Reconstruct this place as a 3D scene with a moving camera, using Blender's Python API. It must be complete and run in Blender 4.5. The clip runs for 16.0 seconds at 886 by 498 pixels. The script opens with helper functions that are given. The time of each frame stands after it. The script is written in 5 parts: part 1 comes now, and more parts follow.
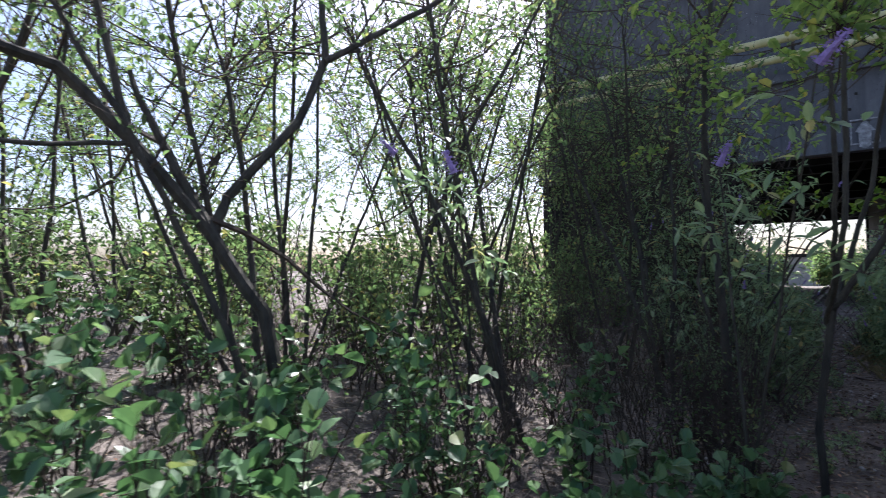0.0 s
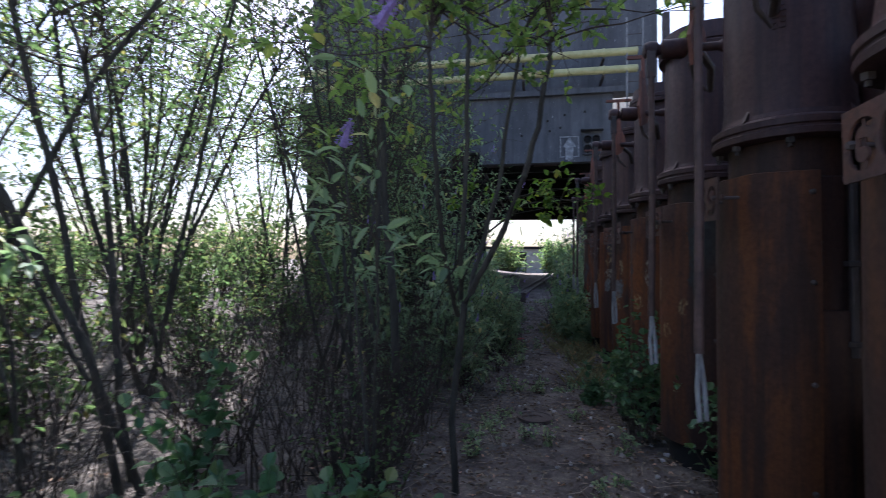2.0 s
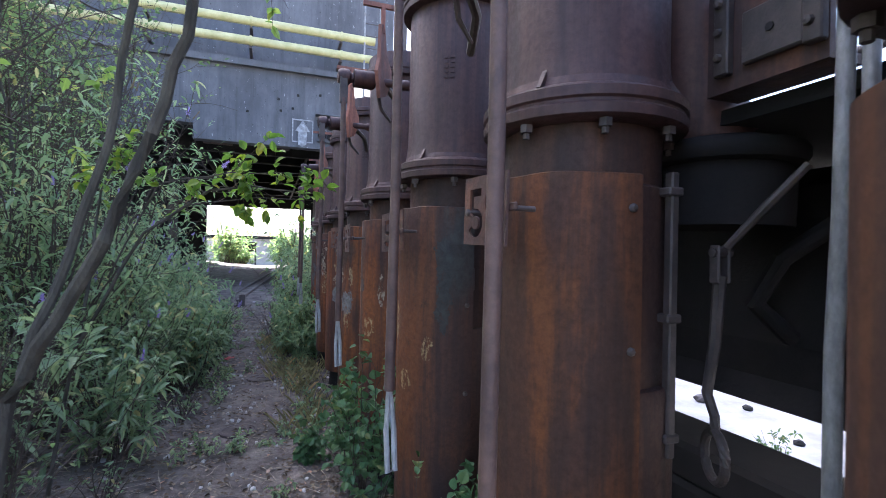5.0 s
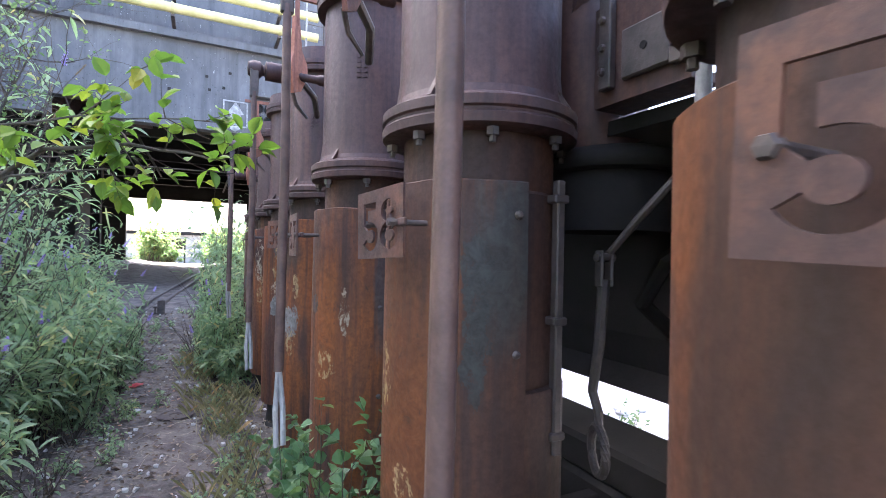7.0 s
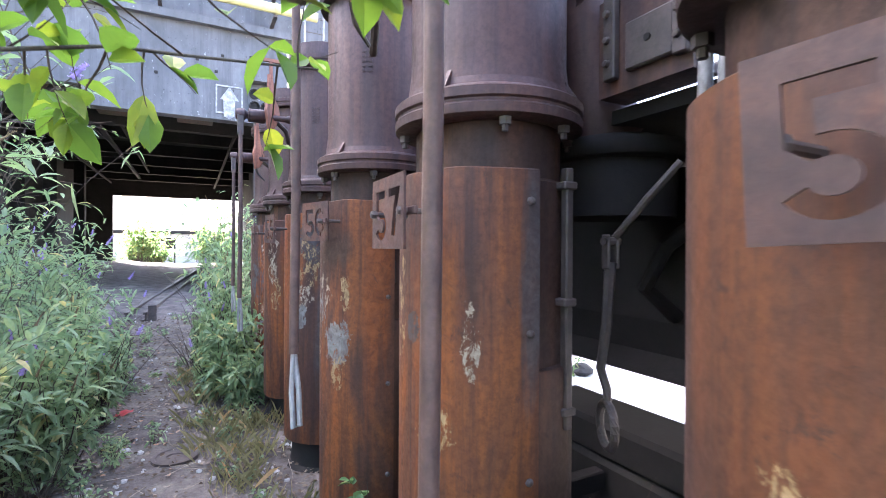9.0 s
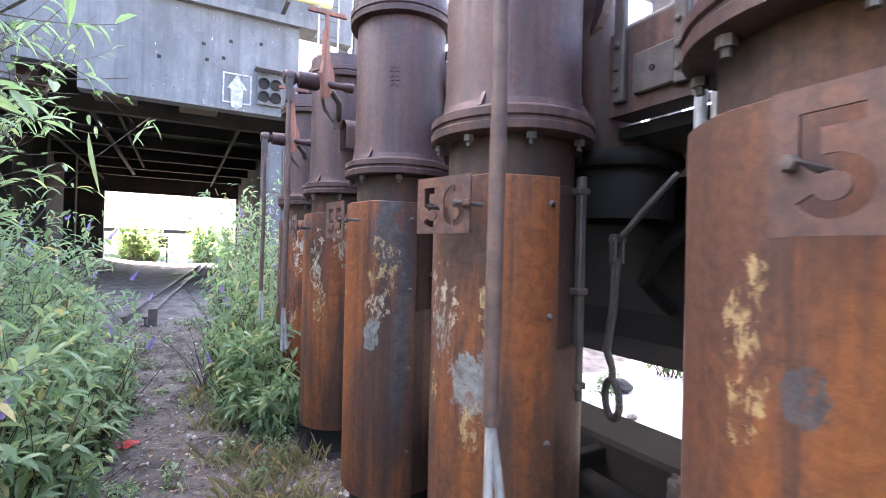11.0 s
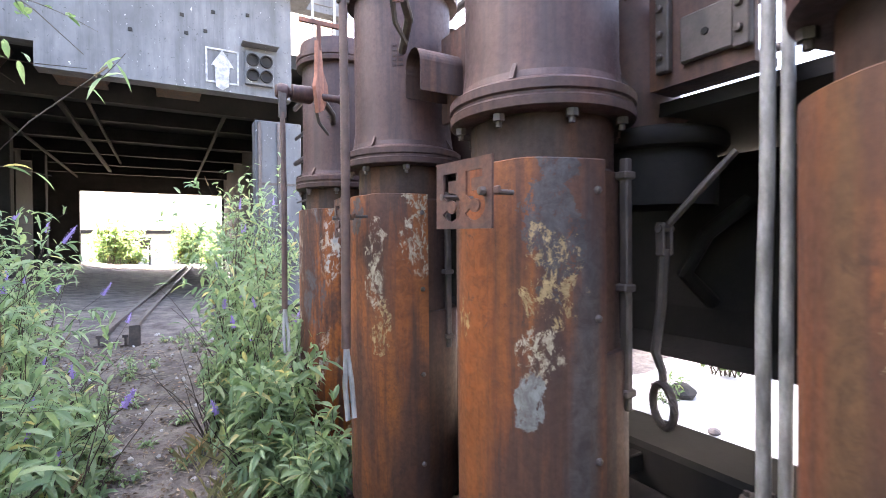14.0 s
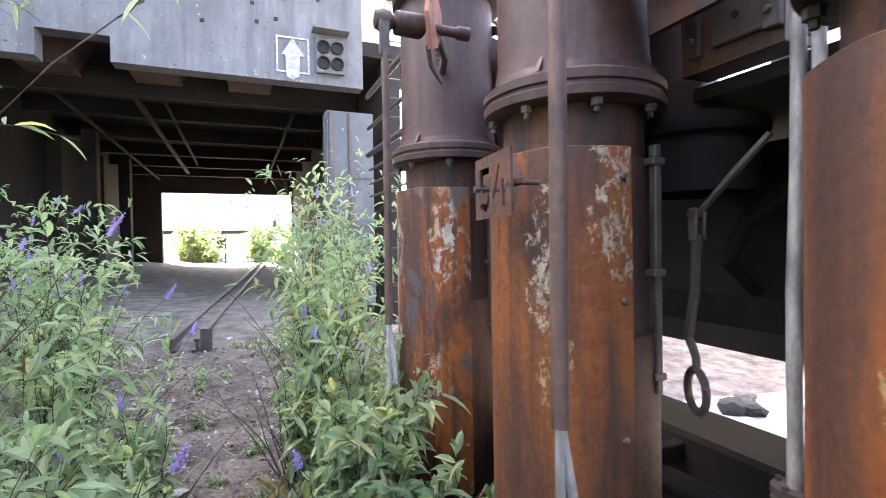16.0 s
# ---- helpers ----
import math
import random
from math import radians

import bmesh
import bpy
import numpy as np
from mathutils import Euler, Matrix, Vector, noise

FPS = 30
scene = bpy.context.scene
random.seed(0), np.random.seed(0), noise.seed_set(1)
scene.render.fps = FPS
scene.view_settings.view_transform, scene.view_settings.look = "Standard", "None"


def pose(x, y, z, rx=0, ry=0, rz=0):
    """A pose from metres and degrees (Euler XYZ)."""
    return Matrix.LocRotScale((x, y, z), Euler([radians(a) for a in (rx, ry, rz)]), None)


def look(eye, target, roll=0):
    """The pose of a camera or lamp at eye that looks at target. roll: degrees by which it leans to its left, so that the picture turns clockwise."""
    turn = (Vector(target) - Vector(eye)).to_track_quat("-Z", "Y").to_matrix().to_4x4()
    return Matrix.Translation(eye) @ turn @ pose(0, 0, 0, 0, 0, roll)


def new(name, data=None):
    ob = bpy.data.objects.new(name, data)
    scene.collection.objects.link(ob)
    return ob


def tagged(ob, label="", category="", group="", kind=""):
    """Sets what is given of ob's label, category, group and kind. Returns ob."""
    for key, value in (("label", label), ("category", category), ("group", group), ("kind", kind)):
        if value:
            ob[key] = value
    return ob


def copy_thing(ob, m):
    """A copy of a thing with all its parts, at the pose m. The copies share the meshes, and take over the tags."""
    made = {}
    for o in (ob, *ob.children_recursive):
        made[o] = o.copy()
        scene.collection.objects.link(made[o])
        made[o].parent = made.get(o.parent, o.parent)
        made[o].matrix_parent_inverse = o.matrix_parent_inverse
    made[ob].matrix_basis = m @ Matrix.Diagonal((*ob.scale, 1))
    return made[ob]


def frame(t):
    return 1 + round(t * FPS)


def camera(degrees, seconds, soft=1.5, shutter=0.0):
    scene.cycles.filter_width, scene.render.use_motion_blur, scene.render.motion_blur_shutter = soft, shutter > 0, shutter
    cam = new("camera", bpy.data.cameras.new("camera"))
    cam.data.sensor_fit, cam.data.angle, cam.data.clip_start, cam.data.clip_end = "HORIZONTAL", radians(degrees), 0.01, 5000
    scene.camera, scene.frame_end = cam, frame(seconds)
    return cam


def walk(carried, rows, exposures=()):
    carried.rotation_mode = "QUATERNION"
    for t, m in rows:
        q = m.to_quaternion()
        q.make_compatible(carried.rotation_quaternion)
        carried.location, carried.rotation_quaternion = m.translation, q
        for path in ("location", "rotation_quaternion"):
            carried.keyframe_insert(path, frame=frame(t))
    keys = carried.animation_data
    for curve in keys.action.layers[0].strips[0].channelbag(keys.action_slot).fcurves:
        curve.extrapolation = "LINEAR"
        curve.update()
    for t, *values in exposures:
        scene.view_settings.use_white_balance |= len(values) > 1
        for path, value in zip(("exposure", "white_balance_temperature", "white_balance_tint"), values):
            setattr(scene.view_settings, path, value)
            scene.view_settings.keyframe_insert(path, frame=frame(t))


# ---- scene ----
from mathutils import geometry

cam = camera(85.0, 16.0, soft=0.7, shutter=0.3)
walk(cam, [
    (0.0, pose(-1.359, -2.025, 1.416, 92.54, -0.01, 35.88)),
    (0.5, pose(-1.236, -1.824, 1.429, 92.18, -0.21, 30.70)),
    (1.0, pose(-1.111, -1.618, 1.442, 91.56, -0.40, 25.33)),
    (1.5, pose(-0.970, -1.429, 1.424, 91.74, -0.10, 19.38)),
    (2.0, pose(-0.790, -1.280, 1.439, 91.24, -0.35, 10.85)),
    (2.5, pose(-0.706, -1.158, 1.477, 91.27, 0.10, 2.52)),
    (3.0, pose(-0.643, -0.977, 1.514, 91.10, 0.05, -4.40)),
    (3.5, pose(-0.640, -0.772, 1.505, 90.56, -0.55, -10.19)),
    (4.0, pose(-0.605, -0.536, 1.562, 90.52, -0.92, -14.29)),
    (6.5, pose(-0.485, 0.657, 1.612, 90.29, -1.30, -25.00)),
    (7.0, pose(-0.436, 0.939, 1.623, 90.24, -1.20, -26.48)),
    (7.5, pose(-0.452, 1.131, 1.616, 90.04, -1.32, -26.99)),
    (8.0, pose(-0.530, 1.438, 1.613, 90.06, -0.97, -27.15)),
    (8.5, pose(-0.557, 1.714, 1.598, 89.46, -0.02, -27.19)),
    (9.0, pose(-0.522, 1.997, 1.593, 89.76, -0.35, -27.47)),
    (9.5, pose(-0.533, 2.195, 1.582, 90.10, -0.92, -27.44)),
    (12.0, pose(-0.887, 3.415, 1.555, 90.01, -0.93, -29.41)),
    (12.5, pose(-0.907, 3.606, 1.566, 89.60, -0.24, -29.63)),
    (13.0, pose(-0.842, 3.842, 1.585, 89.56, -0.30, -29.87)),
    (13.5, pose(-0.765, 4.050, 1.587, 89.44, 0.06, -29.93)),
    (14.0, pose(-0.762, 4.254, 1.574, 89.31, 0.52, -29.93)),
    (14.5, pose(-0.779, 4.557, 1.578, 89.37, 0.44, -29.75)),
    (15.0, pose(-0.776, 4.778, 1.583, 89.29, 0.13, -29.01)),
    (15.5, pose(-0.709, 5.050, 1.568, 89.29, 0.59, -26.32)),
    (16.0, pose(-0.729, 5.210, 1.538, 89.18, 0.95, -22.85)),
], exposures=[(0.0, 1.65, 5900, 18), (1.5, 1.6, 5800, 18), (2.5, 2.25, 5700, 18), (4.0, 3.15, 5800, 19), (6.5, 4.3, 6300, 19), (9.5, 5.05, 6500, 20), (12.5, 5.1, 7100, 20), (16.0, 5.15, 7500, 20)])

# ---- light ----
SUN_AZ, SUN_EL = 24.0, 54.0   # the sun stands ahead, hidden from the path by the coal tower
world = bpy.data.worlds.new("world")
scene.world = world
world.use_nodes = True
wn = world.node_tree.nodes
sky = wn.new("ShaderNodeTexSky")
sky.sky_type = "NISHITA"
sky.sun_disc = False
sky.sun_elevation = radians(SUN_EL)
sky.sun_rotation = radians(-SUN_AZ)
sky.air_density, sky.dust_density, sky.ozone_density = 1.0, 3.0, 1.0
wn["Background"].inputs["Strength"].default_value = 0.085
world.node_tree.links.new(sky.outputs[0], wn["Background"].inputs["Color"])
sun_data = bpy.data.lights.new("sun", "SUN")
sun_data.energy, sun_data.angle, sun_data.color = 5.0, radians(0.6), (1.0, 0.95, 0.86)
sun = new("sun", sun_data)
sun_dir = Vector((-math.sin(radians(SUN_AZ)) * math.cos(radians(SUN_EL)), math.cos(radians(SUN_AZ)) * math.cos(radians(SUN_EL)), math.sin(radians(SUN_EL))))
sun.matrix_world = look(sun_dir * 60, (0, 0, 0))


# ---- material helpers ----
def mat_base(name, rough=0.8, metal=0.0, spec=0.5):
    m = bpy.data.materials.new(name)
    m.use_nodes = True
    b = m.node_tree.nodes["Principled BSDF"]
    b.inputs["Roughness"].default_value = rough
    b.inputs["Metallic"].default_value = metal
    b.inputs["Specular IOR Level"].default_value = spec
    return m, m.node_tree, b


def coords(nt, scale=(1, 1, 1), per_object=True):
    """Object coordinates, shifted by the object's random number."""
    tc = nt.nodes.new("ShaderNodeTexCoord")
    mp = nt.nodes.new("ShaderNodeMapping")
    mp.inputs["Scale"].default_value = scale
    if per_object:
        oi = nt.nodes.new("ShaderNodeObjectInfo")
        mul = nt.nodes.new("ShaderNodeMath")
        mul.operation = "MULTIPLY"
        mul.inputs[1].default_value = 37.0
        nt.links.new(oi.outputs["Random"], mul.inputs[0])
        add = nt.nodes.new("ShaderNodeVectorMath")
        nt.links.new(tc.outputs["Object"], add.inputs[0])
        nt.links.new(mul.outputs[0], add.inputs[1])
        nt.links.new(add.outputs[0], mp.inputs["Vector"])
    else:
        nt.links.new(tc.outputs["Object"], mp.inputs["Vector"])
    return mp.outputs["Vector"]


def noise_tex(nt, vec, scale, detail=5.0, rough=0.6, dist=0.0):
    n = nt.nodes.new("ShaderNodeTexNoise")
    n.inputs["Scale"].default_value = scale
    n.inputs["Detail"].default_value = detail
    n.inputs["Roughness"].default_value = rough
    n.inputs["Distortion"].default_value = dist
    nt.links.new(vec, n.inputs["Vector"])
    return n.outputs["Fac"]


def ramp(nt, fac, stops):
    r = nt.nodes.new("ShaderNodeValToRGB")
    els = r.color_ramp.elements
    while len(els) < len(stops):
        els.new(0.5)
    for e, (p, c) in zip(els, stops):
        e.position = p
        e.color = (*c, 1) if len(c) == 3 else c
    nt.links.new(fac, r.inputs["Fac"])
    return r.outputs["Color"]


def mix(nt, fac, a, b):
    n = nt.nodes.new("ShaderNodeMix")
    n.data_type = "RGBA"
    if isinstance(fac, float):
        n.inputs["Factor"].default_value = fac
    else:
        nt.links.new(fac, n.inputs["Factor"])
    for key, v in (("A", a), ("B", b)):
        sock = [s for s in n.inputs if s.name == key and s.type == "RGBA"][0]
        if isinstance(v, tuple):
            sock.default_value = (*v, 1)
        else:
            nt.links.new(v, sock)
    return [s for s in n.outputs if s.type == "RGBA"][0]


def grey(v):
    return (v, v, v)


def bump(nt, bsdf, fac, strength=0.3, dist=0.01):
    b = nt.nodes.new("ShaderNodeBump")
    b.inputs["Strength"].default_value = strength
    b.inputs["Distance"].default_value = dist
    nt.links.new(fac, b.inputs["Height"])
    nt.links.new(b.outputs[0], bsdf.inputs["Normal"])


def rust_mat(name, c_dark, c_mid, c_hot, peel=0.0, grey_patch=0.0, rough=0.72, hot=0.5):
    m, nt, b = mat_base(name, rough, 0.0, 0.4)
    v = coords(nt)
    vs = coords(nt, (1.6, 1.6, 0.35))
    big = noise_tex(nt, vs, 2.2, 6, 0.62, 0.6)
    col = ramp(nt, big, [(0.30, c_dark), (0.47, c_mid), (hot + 0.08, c_hot), (0.8, c_mid)])
    fine = noise_tex(nt, v, 46, 8, 0.78)
    col = mix(nt, ramp(nt, fine, [(0.42, grey(0.0)), (0.66, grey(0.5))]), col, c_dark)
    mid = noise_tex(nt, v, 11, 7, 0.7, 0.5)
    col = mix(nt, ramp(nt, mid, [(0.52, grey(0.0)), (0.70, grey(0.4))]), col, c_mid)
    streak = noise_tex(nt, coords(nt, (22, 22, 0.9)), 1.0, 4, 0.6)
    col = mix(nt, ramp(nt, streak, [(0.46, grey(0.0)), (0.66, grey(0.75))]), col, c_dark)
    if grey_patch:
        g = noise_tex(nt, coords(nt, (1.5, 1.5, 0.6)), 2.6, 7, 0.66, 0.3)
        col = mix(nt, ramp(nt, g, [(0.60 - grey_patch, grey(0.0)), (0.64 - grey_patch, grey(0.8))]), col, (0.066, 0.066, 0.072))
    if peel:
        p = noise_tex(nt, coords(nt, (1.9, 1.9, 0.8)), 2.1, 3, 0.55, 0.4)
        p2 = noise_tex(nt, coords(nt, (1, 1, 0.55)), 24, 9, 0.78)
        mul = nt.nodes.new("ShaderNodeMath")
        mul.operation = "MULTIPLY"
        nt.links.new(ramp(nt, p, [(0.56 - peel, grey(0.0)), (0.66 - peel, grey(1.0))]), mul.inputs[0])
        nt.links.new(ramp(nt, p2, [(0.515, grey(0.0)), (0.545, grey(0.9))]), mul.inputs[1])
        tint = ramp(nt, noise_tex(nt, v, 9, 4), [(0.36, (0.26, 0.28, 0.28)), (0.5, (0.50, 0.45, 0.38)), (0.66, (0.46, 0.33, 0.18))])
        col = mix(nt, mul.outputs[0], col, tint)
    nt.links.new(col, b.inputs["Base Color"])
    rr = ramp(nt, fine, [(0.3, grey(rough - 0.14)), (0.7, grey(min(1.0, rough + 0.12)))])
    nt.links.new(rr, b.inputs["Roughness"])
    bump(nt, b, fine, 0.35, 0.004)
    return m


def leaf_mat(name, c1, c2, c3, trans=0.35, rough=0.45):
    m, nt, b = mat_base(name, rough, 0.0, 0.35)
    geo = nt.nodes.new("ShaderNodeNewGeometry")
    col = ramp(nt, geo.outputs["Random Per Island"], [(0.0, c1), (0.55, c2), (0.93, c3), (1.0, (c3[0] * 1.7, c3[1] * 1.15, c3[2]))])
    v = coords(nt)
    col = mix(nt, ramp(nt, noise_tex(nt, v, 60, 3), [(0.35, grey(0.0)), (0.7, grey(0.35))]), col, c1)
    nt.links.new(col, b.inputs["Base Color"])
    tr = nt.nodes.new("ShaderNodeBsdfTranslucent")
    bright = nt.nodes.new("ShaderNodeMix")
    bright.data_type = "RGBA"
    bright.blend_type = "MULTIPLY"
    bright.inputs["Factor"].default_value = 1.0
    s = [q for q in bright.inputs if q.type == "RGBA"]
    nt.links.new(col, s[0])
    s[1].default_value = (1.55, 1.65, 1.2, 1)
    nt.links.new([q for q in bright.outputs if q.type == "RGBA"][0], tr.inputs["Color"])
    mx = nt.nodes.new("ShaderNodeMixShader")
    mx.inputs[0].default_value = trans
    nt.links.new(b.outputs[0], mx.inputs[1])
    nt.links.new(tr.outputs[0], mx.inputs[2])
    nt.links.new(mx.outputs[0], nt.nodes["Material Output"].inputs["Surface"])
    return m


def plain_mat(name, c1, c2, scale=8.0, rough=0.8, metal=0.0, bumpy=0.25, stretch=(1, 1, 1), lo=0.35, hi=0.65, bdist=0.006):
    m, nt, b = mat_base(name, rough, metal)
    v = coords(nt, stretch)
    n = noise_tex(nt, v, scale, 7, 0.65)
    n2 = noise_tex(nt, v, scale * 9, 4, 0.6)
    col = ramp(nt, n, [(lo, c1), (hi, c2)])
    col = mix(nt, ramp(nt, n2, [(0.4, grey(0.0)), (0.75, grey(0.4))]), col, c1)
    nt.links.new(col, b.inputs["Base Color"])
    bump(nt, b, n2, bumpy, bdist)
    return m


def add_math(nt, op, a, b=None):
    n = nt.nodes.new("ShaderNodeMath")
    n.operation = op
    for k, v in enumerate((a, b)):
        if v is None:
            continue
        if isinstance(v, (int, float)):
            n.inputs[k].default_value = v
        else:
            nt.links.new(v, n.inputs[k])
    return n.outputs[0]


def shield_mat(name, c_dark, c_mid, c_hot, patches, hot=0.5):
    """Rusted shield with worn patches: (bearing round the pipe, height, half spans, colour, kind); solid patches have ragged rims, flakes are broken up."""
    m = rust_mat(name, c_dark, c_mid, c_hot, hot=hot)
    nt = m.node_tree
    b = nt.nodes["Principled BSDF"]
    col = b.inputs["Base Color"].links[0].from_socket
    tc = nt.nodes.new("ShaderNodeTexCoord")
    sep = nt.nodes.new("ShaderNodeSeparateXYZ")
    nt.links.new(tc.outputs["Object"], sep.inputs[0])
    ang = add_math(nt, "ARCTAN2", add_math(nt, "MULTIPLY", sep.outputs["Y"], -1.0), add_math(nt, "MULTIPLY", sep.outputs["X"], -1.0))
    rag = noise_tex(nt, tc.outputs["Object"], 9.0, 8, 0.7, 0.4)
    run = noise_tex(nt, coords(nt, (16, 16, 1.6), False), 1.0, 6, 0.65, 0.3)
    chip = noise_tex(nt, coords(nt, (1, 1, 0.6), False), 30, 9, 0.8, 0.3)
    spot = noise_tex(nt, tc.outputs["Object"], 21, 8, 0.75, 0.6)
    pit = noise_tex(nt, coords(nt, (1, 1, 0.7), False), 17, 9, 0.82, 0.5)
    for a0, z0, ra, rz, c, kind in patches:
        u = add_math(nt, "DIVIDE", add_math(nt, "SUBTRACT", ang, radians(a0 - 180)), radians(ra))
        v = add_math(nt, "DIVIDE", add_math(nt, "SUBTRACT", sep.outputs["Z"], z0), rz)
        d = add_math(nt, "SQRT", add_math(nt, "ADD", add_math(nt, "MULTIPLY", u, u), add_math(nt, "MULTIPLY", v, v)))
        if kind == "wash":
            d = add_math(nt, "ADD", d, add_math(nt, "MULTIPLY", add_math(nt, "SUBTRACT", run, 0.5), 2.2))
            fac = ramp(nt, d, [(0.45, grey(0.78)), (1.05, grey(0.0))])
        else:
            d = add_math(nt, "ADD", d, add_math(nt, "MULTIPLY", add_math(nt, "SUBTRACT", rag, 0.5), 2.6))
            fac = ramp(nt, d, [(0.72, grey(1.0)), (0.80, grey(0.0))])
            if kind == "flake":
                fac = add_math(nt, "MULTIPLY", fac, ramp(nt, chip, [(0.505, grey(0.0)), (0.545, grey(0.95))]))
            else:
                fac = add_math(nt, "MULTIPLY", fac, ramp(nt, chip, [(0.40, grey(0.0)), (0.47, grey(0.9))]))
        deep = (c[0] * 0.45, c[1] * 0.42, c[2] * 0.40)
        col = mix(nt, fac, col, mix(nt, ramp(nt, spot, [(0.36, grey(0.0)), (0.62, grey(1.0))]), deep, c))
    col = mix(nt, ramp(nt, pit, [(0.56, grey(0.0)), (0.66, grey(0.75))]), col, c_dark)
    nt.links.new(col, b.inputs["Base Color"])
    return m


HOT, TAN, SLATE, PALE, ASH, UMBER = (0.24, 0.066, 0.013), (0.36, 0.26, 0.13), (0.064, 0.062, 0.068), (0.38, 0.33, 0.25), (0.20, 0.21, 0.205), (0.095, 0.055, 0.028)
SHIELDS = {
    54: shield_mat("streaked_orange_shield", (0.032, 0.017, 0.015), (0.088, 0.034, 0.018), (0.21, 0.062, 0.012), [(241, 1.42, 16, 0.42, HOT, "wash"), (258, 1.66, 20, 0.22, PALE, "flake"), (214, 1.50, 13, 0.26, PALE, "flake"), (222, 1.22, 14, 0.14, TAN, "flake"), (190, 1.70, 14, 0.10, SLATE, "solid")]),
    55: shield_mat("orange_and_slate_shield", (0.034, 0.018, 0.016), (0.090, 0.036, 0.020), (0.19, 0.058, 0.013), [(184, 1.42, 28, 0.50, HOT, "wash"), (238, 1.66, 19, 0.26, SLATE, "solid"), (254, 1.20, 12, 0.62, SLATE, "wash"), (234, 1.50, 20, 0.15, TAN, "flake"), (226, 1.30, 18, 0.10, PALE, "flake"), (172, 1.38, 9, 0.07, TAN, "flake"), (223, 1.18, 12, 0.095, ASH, "solid")], 0.47),
    56: shield_mat("peeling_pale_shield", (0.034, 0.018, 0.015), (0.092, 0.036, 0.018), (0.20, 0.060, 0.012), [(250, 1.45, 18, 0.55, HOT, "wash"), (150, 1.2, 13, 0.9, UMBER, "wash"), (205, 1.62, 32, 0.10, (0.075, 0.045, 0.034), "wash"), (182, 1.40, 21, 0.16, PALE, "flake"), (220, 1.42, 7, 0.10, TAN, "flake"), (208, 1.20, 22, 0.12, ASH, "solid"), (184, 1.32, 14, 0.10, ASH, "flake"), (212, 1.06, 11, 0.09, TAN, "flake"), (172, 1.12, 9, 0.10, TAN, "flake")], 0.48),
    57: shield_mat("orange_shield_with_flakes", (0.032, 0.017, 0.015), (0.086, 0.034, 0.018), (0.20, 0.060, 0.012), [(205, 1.30, 24, 0.5, (0.22, 0.066, 0.013), "wash"), (264, 1.50, 9, 0.36, SLATE, "wash"), (172, 1.44, 9, 0.18, TAN, "flake"), (229, 1.38, 6, 0.12, PALE, "flake"), (205, 1.14, 16, 0.08, TAN, "flake"), (189, 1.40, 7, 0.06, SLATE, "solid")]),
    58: shield_mat("tar_stained_shield", (0.026, 0.015, 0.014), (0.062, 0.027, 0.017), (0.12, 0.040, 0.012), [(190, 1.15, 40, 0.55, (0.145, 0.046, 0.013), "wash"), (252, 1.66, 24, 0.30, (0.042, 0.050, 0.047), "wash"), (240, 1.50, 10, 0.30, (0.040, 0.046, 0.044), "solid"), (176, 1.30, 10, 0.10, TAN, "flake"), (225, 1.20, 8, 0.07, TAN, "flake"), (196, 1.05, 10, 0.06, TAN, "flake")]),
}
RUST = rust_mat("rusty_sleeve_steel", (0.032, 0.018, 0.017), (0.088, 0.034, 0.018), (0.30, 0.082, 0.012), peel=0.022, grey_patch=0.02, hot=0.45)
RUST_DEEP = rust_mat("deep_brown_orange_rust", (0.020, 0.012, 0.011), (0.048, 0.021, 0.013), (0.082, 0.031, 0.011), hot=0.5)
RUST_MID = rust_mat("brown_orange_rust", (0.024, 0.013, 0.010), (0.066, 0.025, 0.012), (0.135, 0.042, 0.009), hot=0.46)
RUST_LOW = rust_mat("brown_rusted_steel", (0.021, 0.013, 0.012), (0.050, 0.024, 0.017), (0.099, 0.037, 0.015), hot=0.6)
PURPLE = rust_mat("purple_brown_rusted_iron", (0.026, 0.014, 0.015), (0.056, 0.028, 0.027), (0.088, 0.038, 0.029), rough=0.58, hot=0.6)
PLATE = rust_mat("rusted_plate_steel", (0.034, 0.021, 0.021), (0.075, 0.038, 0.031), (0.14, 0.055, 0.028), rough=0.66, hot=0.6)
# black of tarred iron, lowered further to stand in for shade in the recess
DARK_IRON = plain_mat("near_black_iron", (0.0035, 0.003, 0.003), (0.012, 0.010, 0.0095), 6, 0.9)
IRON = plain_mat("grey_brown_iron", (0.035, 0.028, 0.026), (0.085, 0.065, 0.058), 12, 0.6)
ROD = plain_mat("rusted_round_bar", (0.055, 0.032, 0.028), (0.12, 0.070, 0.055), 14, 0.62)
ORANGE = rust_mat("orange_primer_rust", (0.09, 0.04, 0.03), (0.22, 0.085, 0.055), (0.33, 0.12, 0.07), hot=0.5)
GALV = plain_mat("weathered_galvanised_pipe", (0.12, 0.12, 0.118), (0.34, 0.34, 0.335), 16, 0.5, 0.0, 0.3, (1, 1, 0.4))
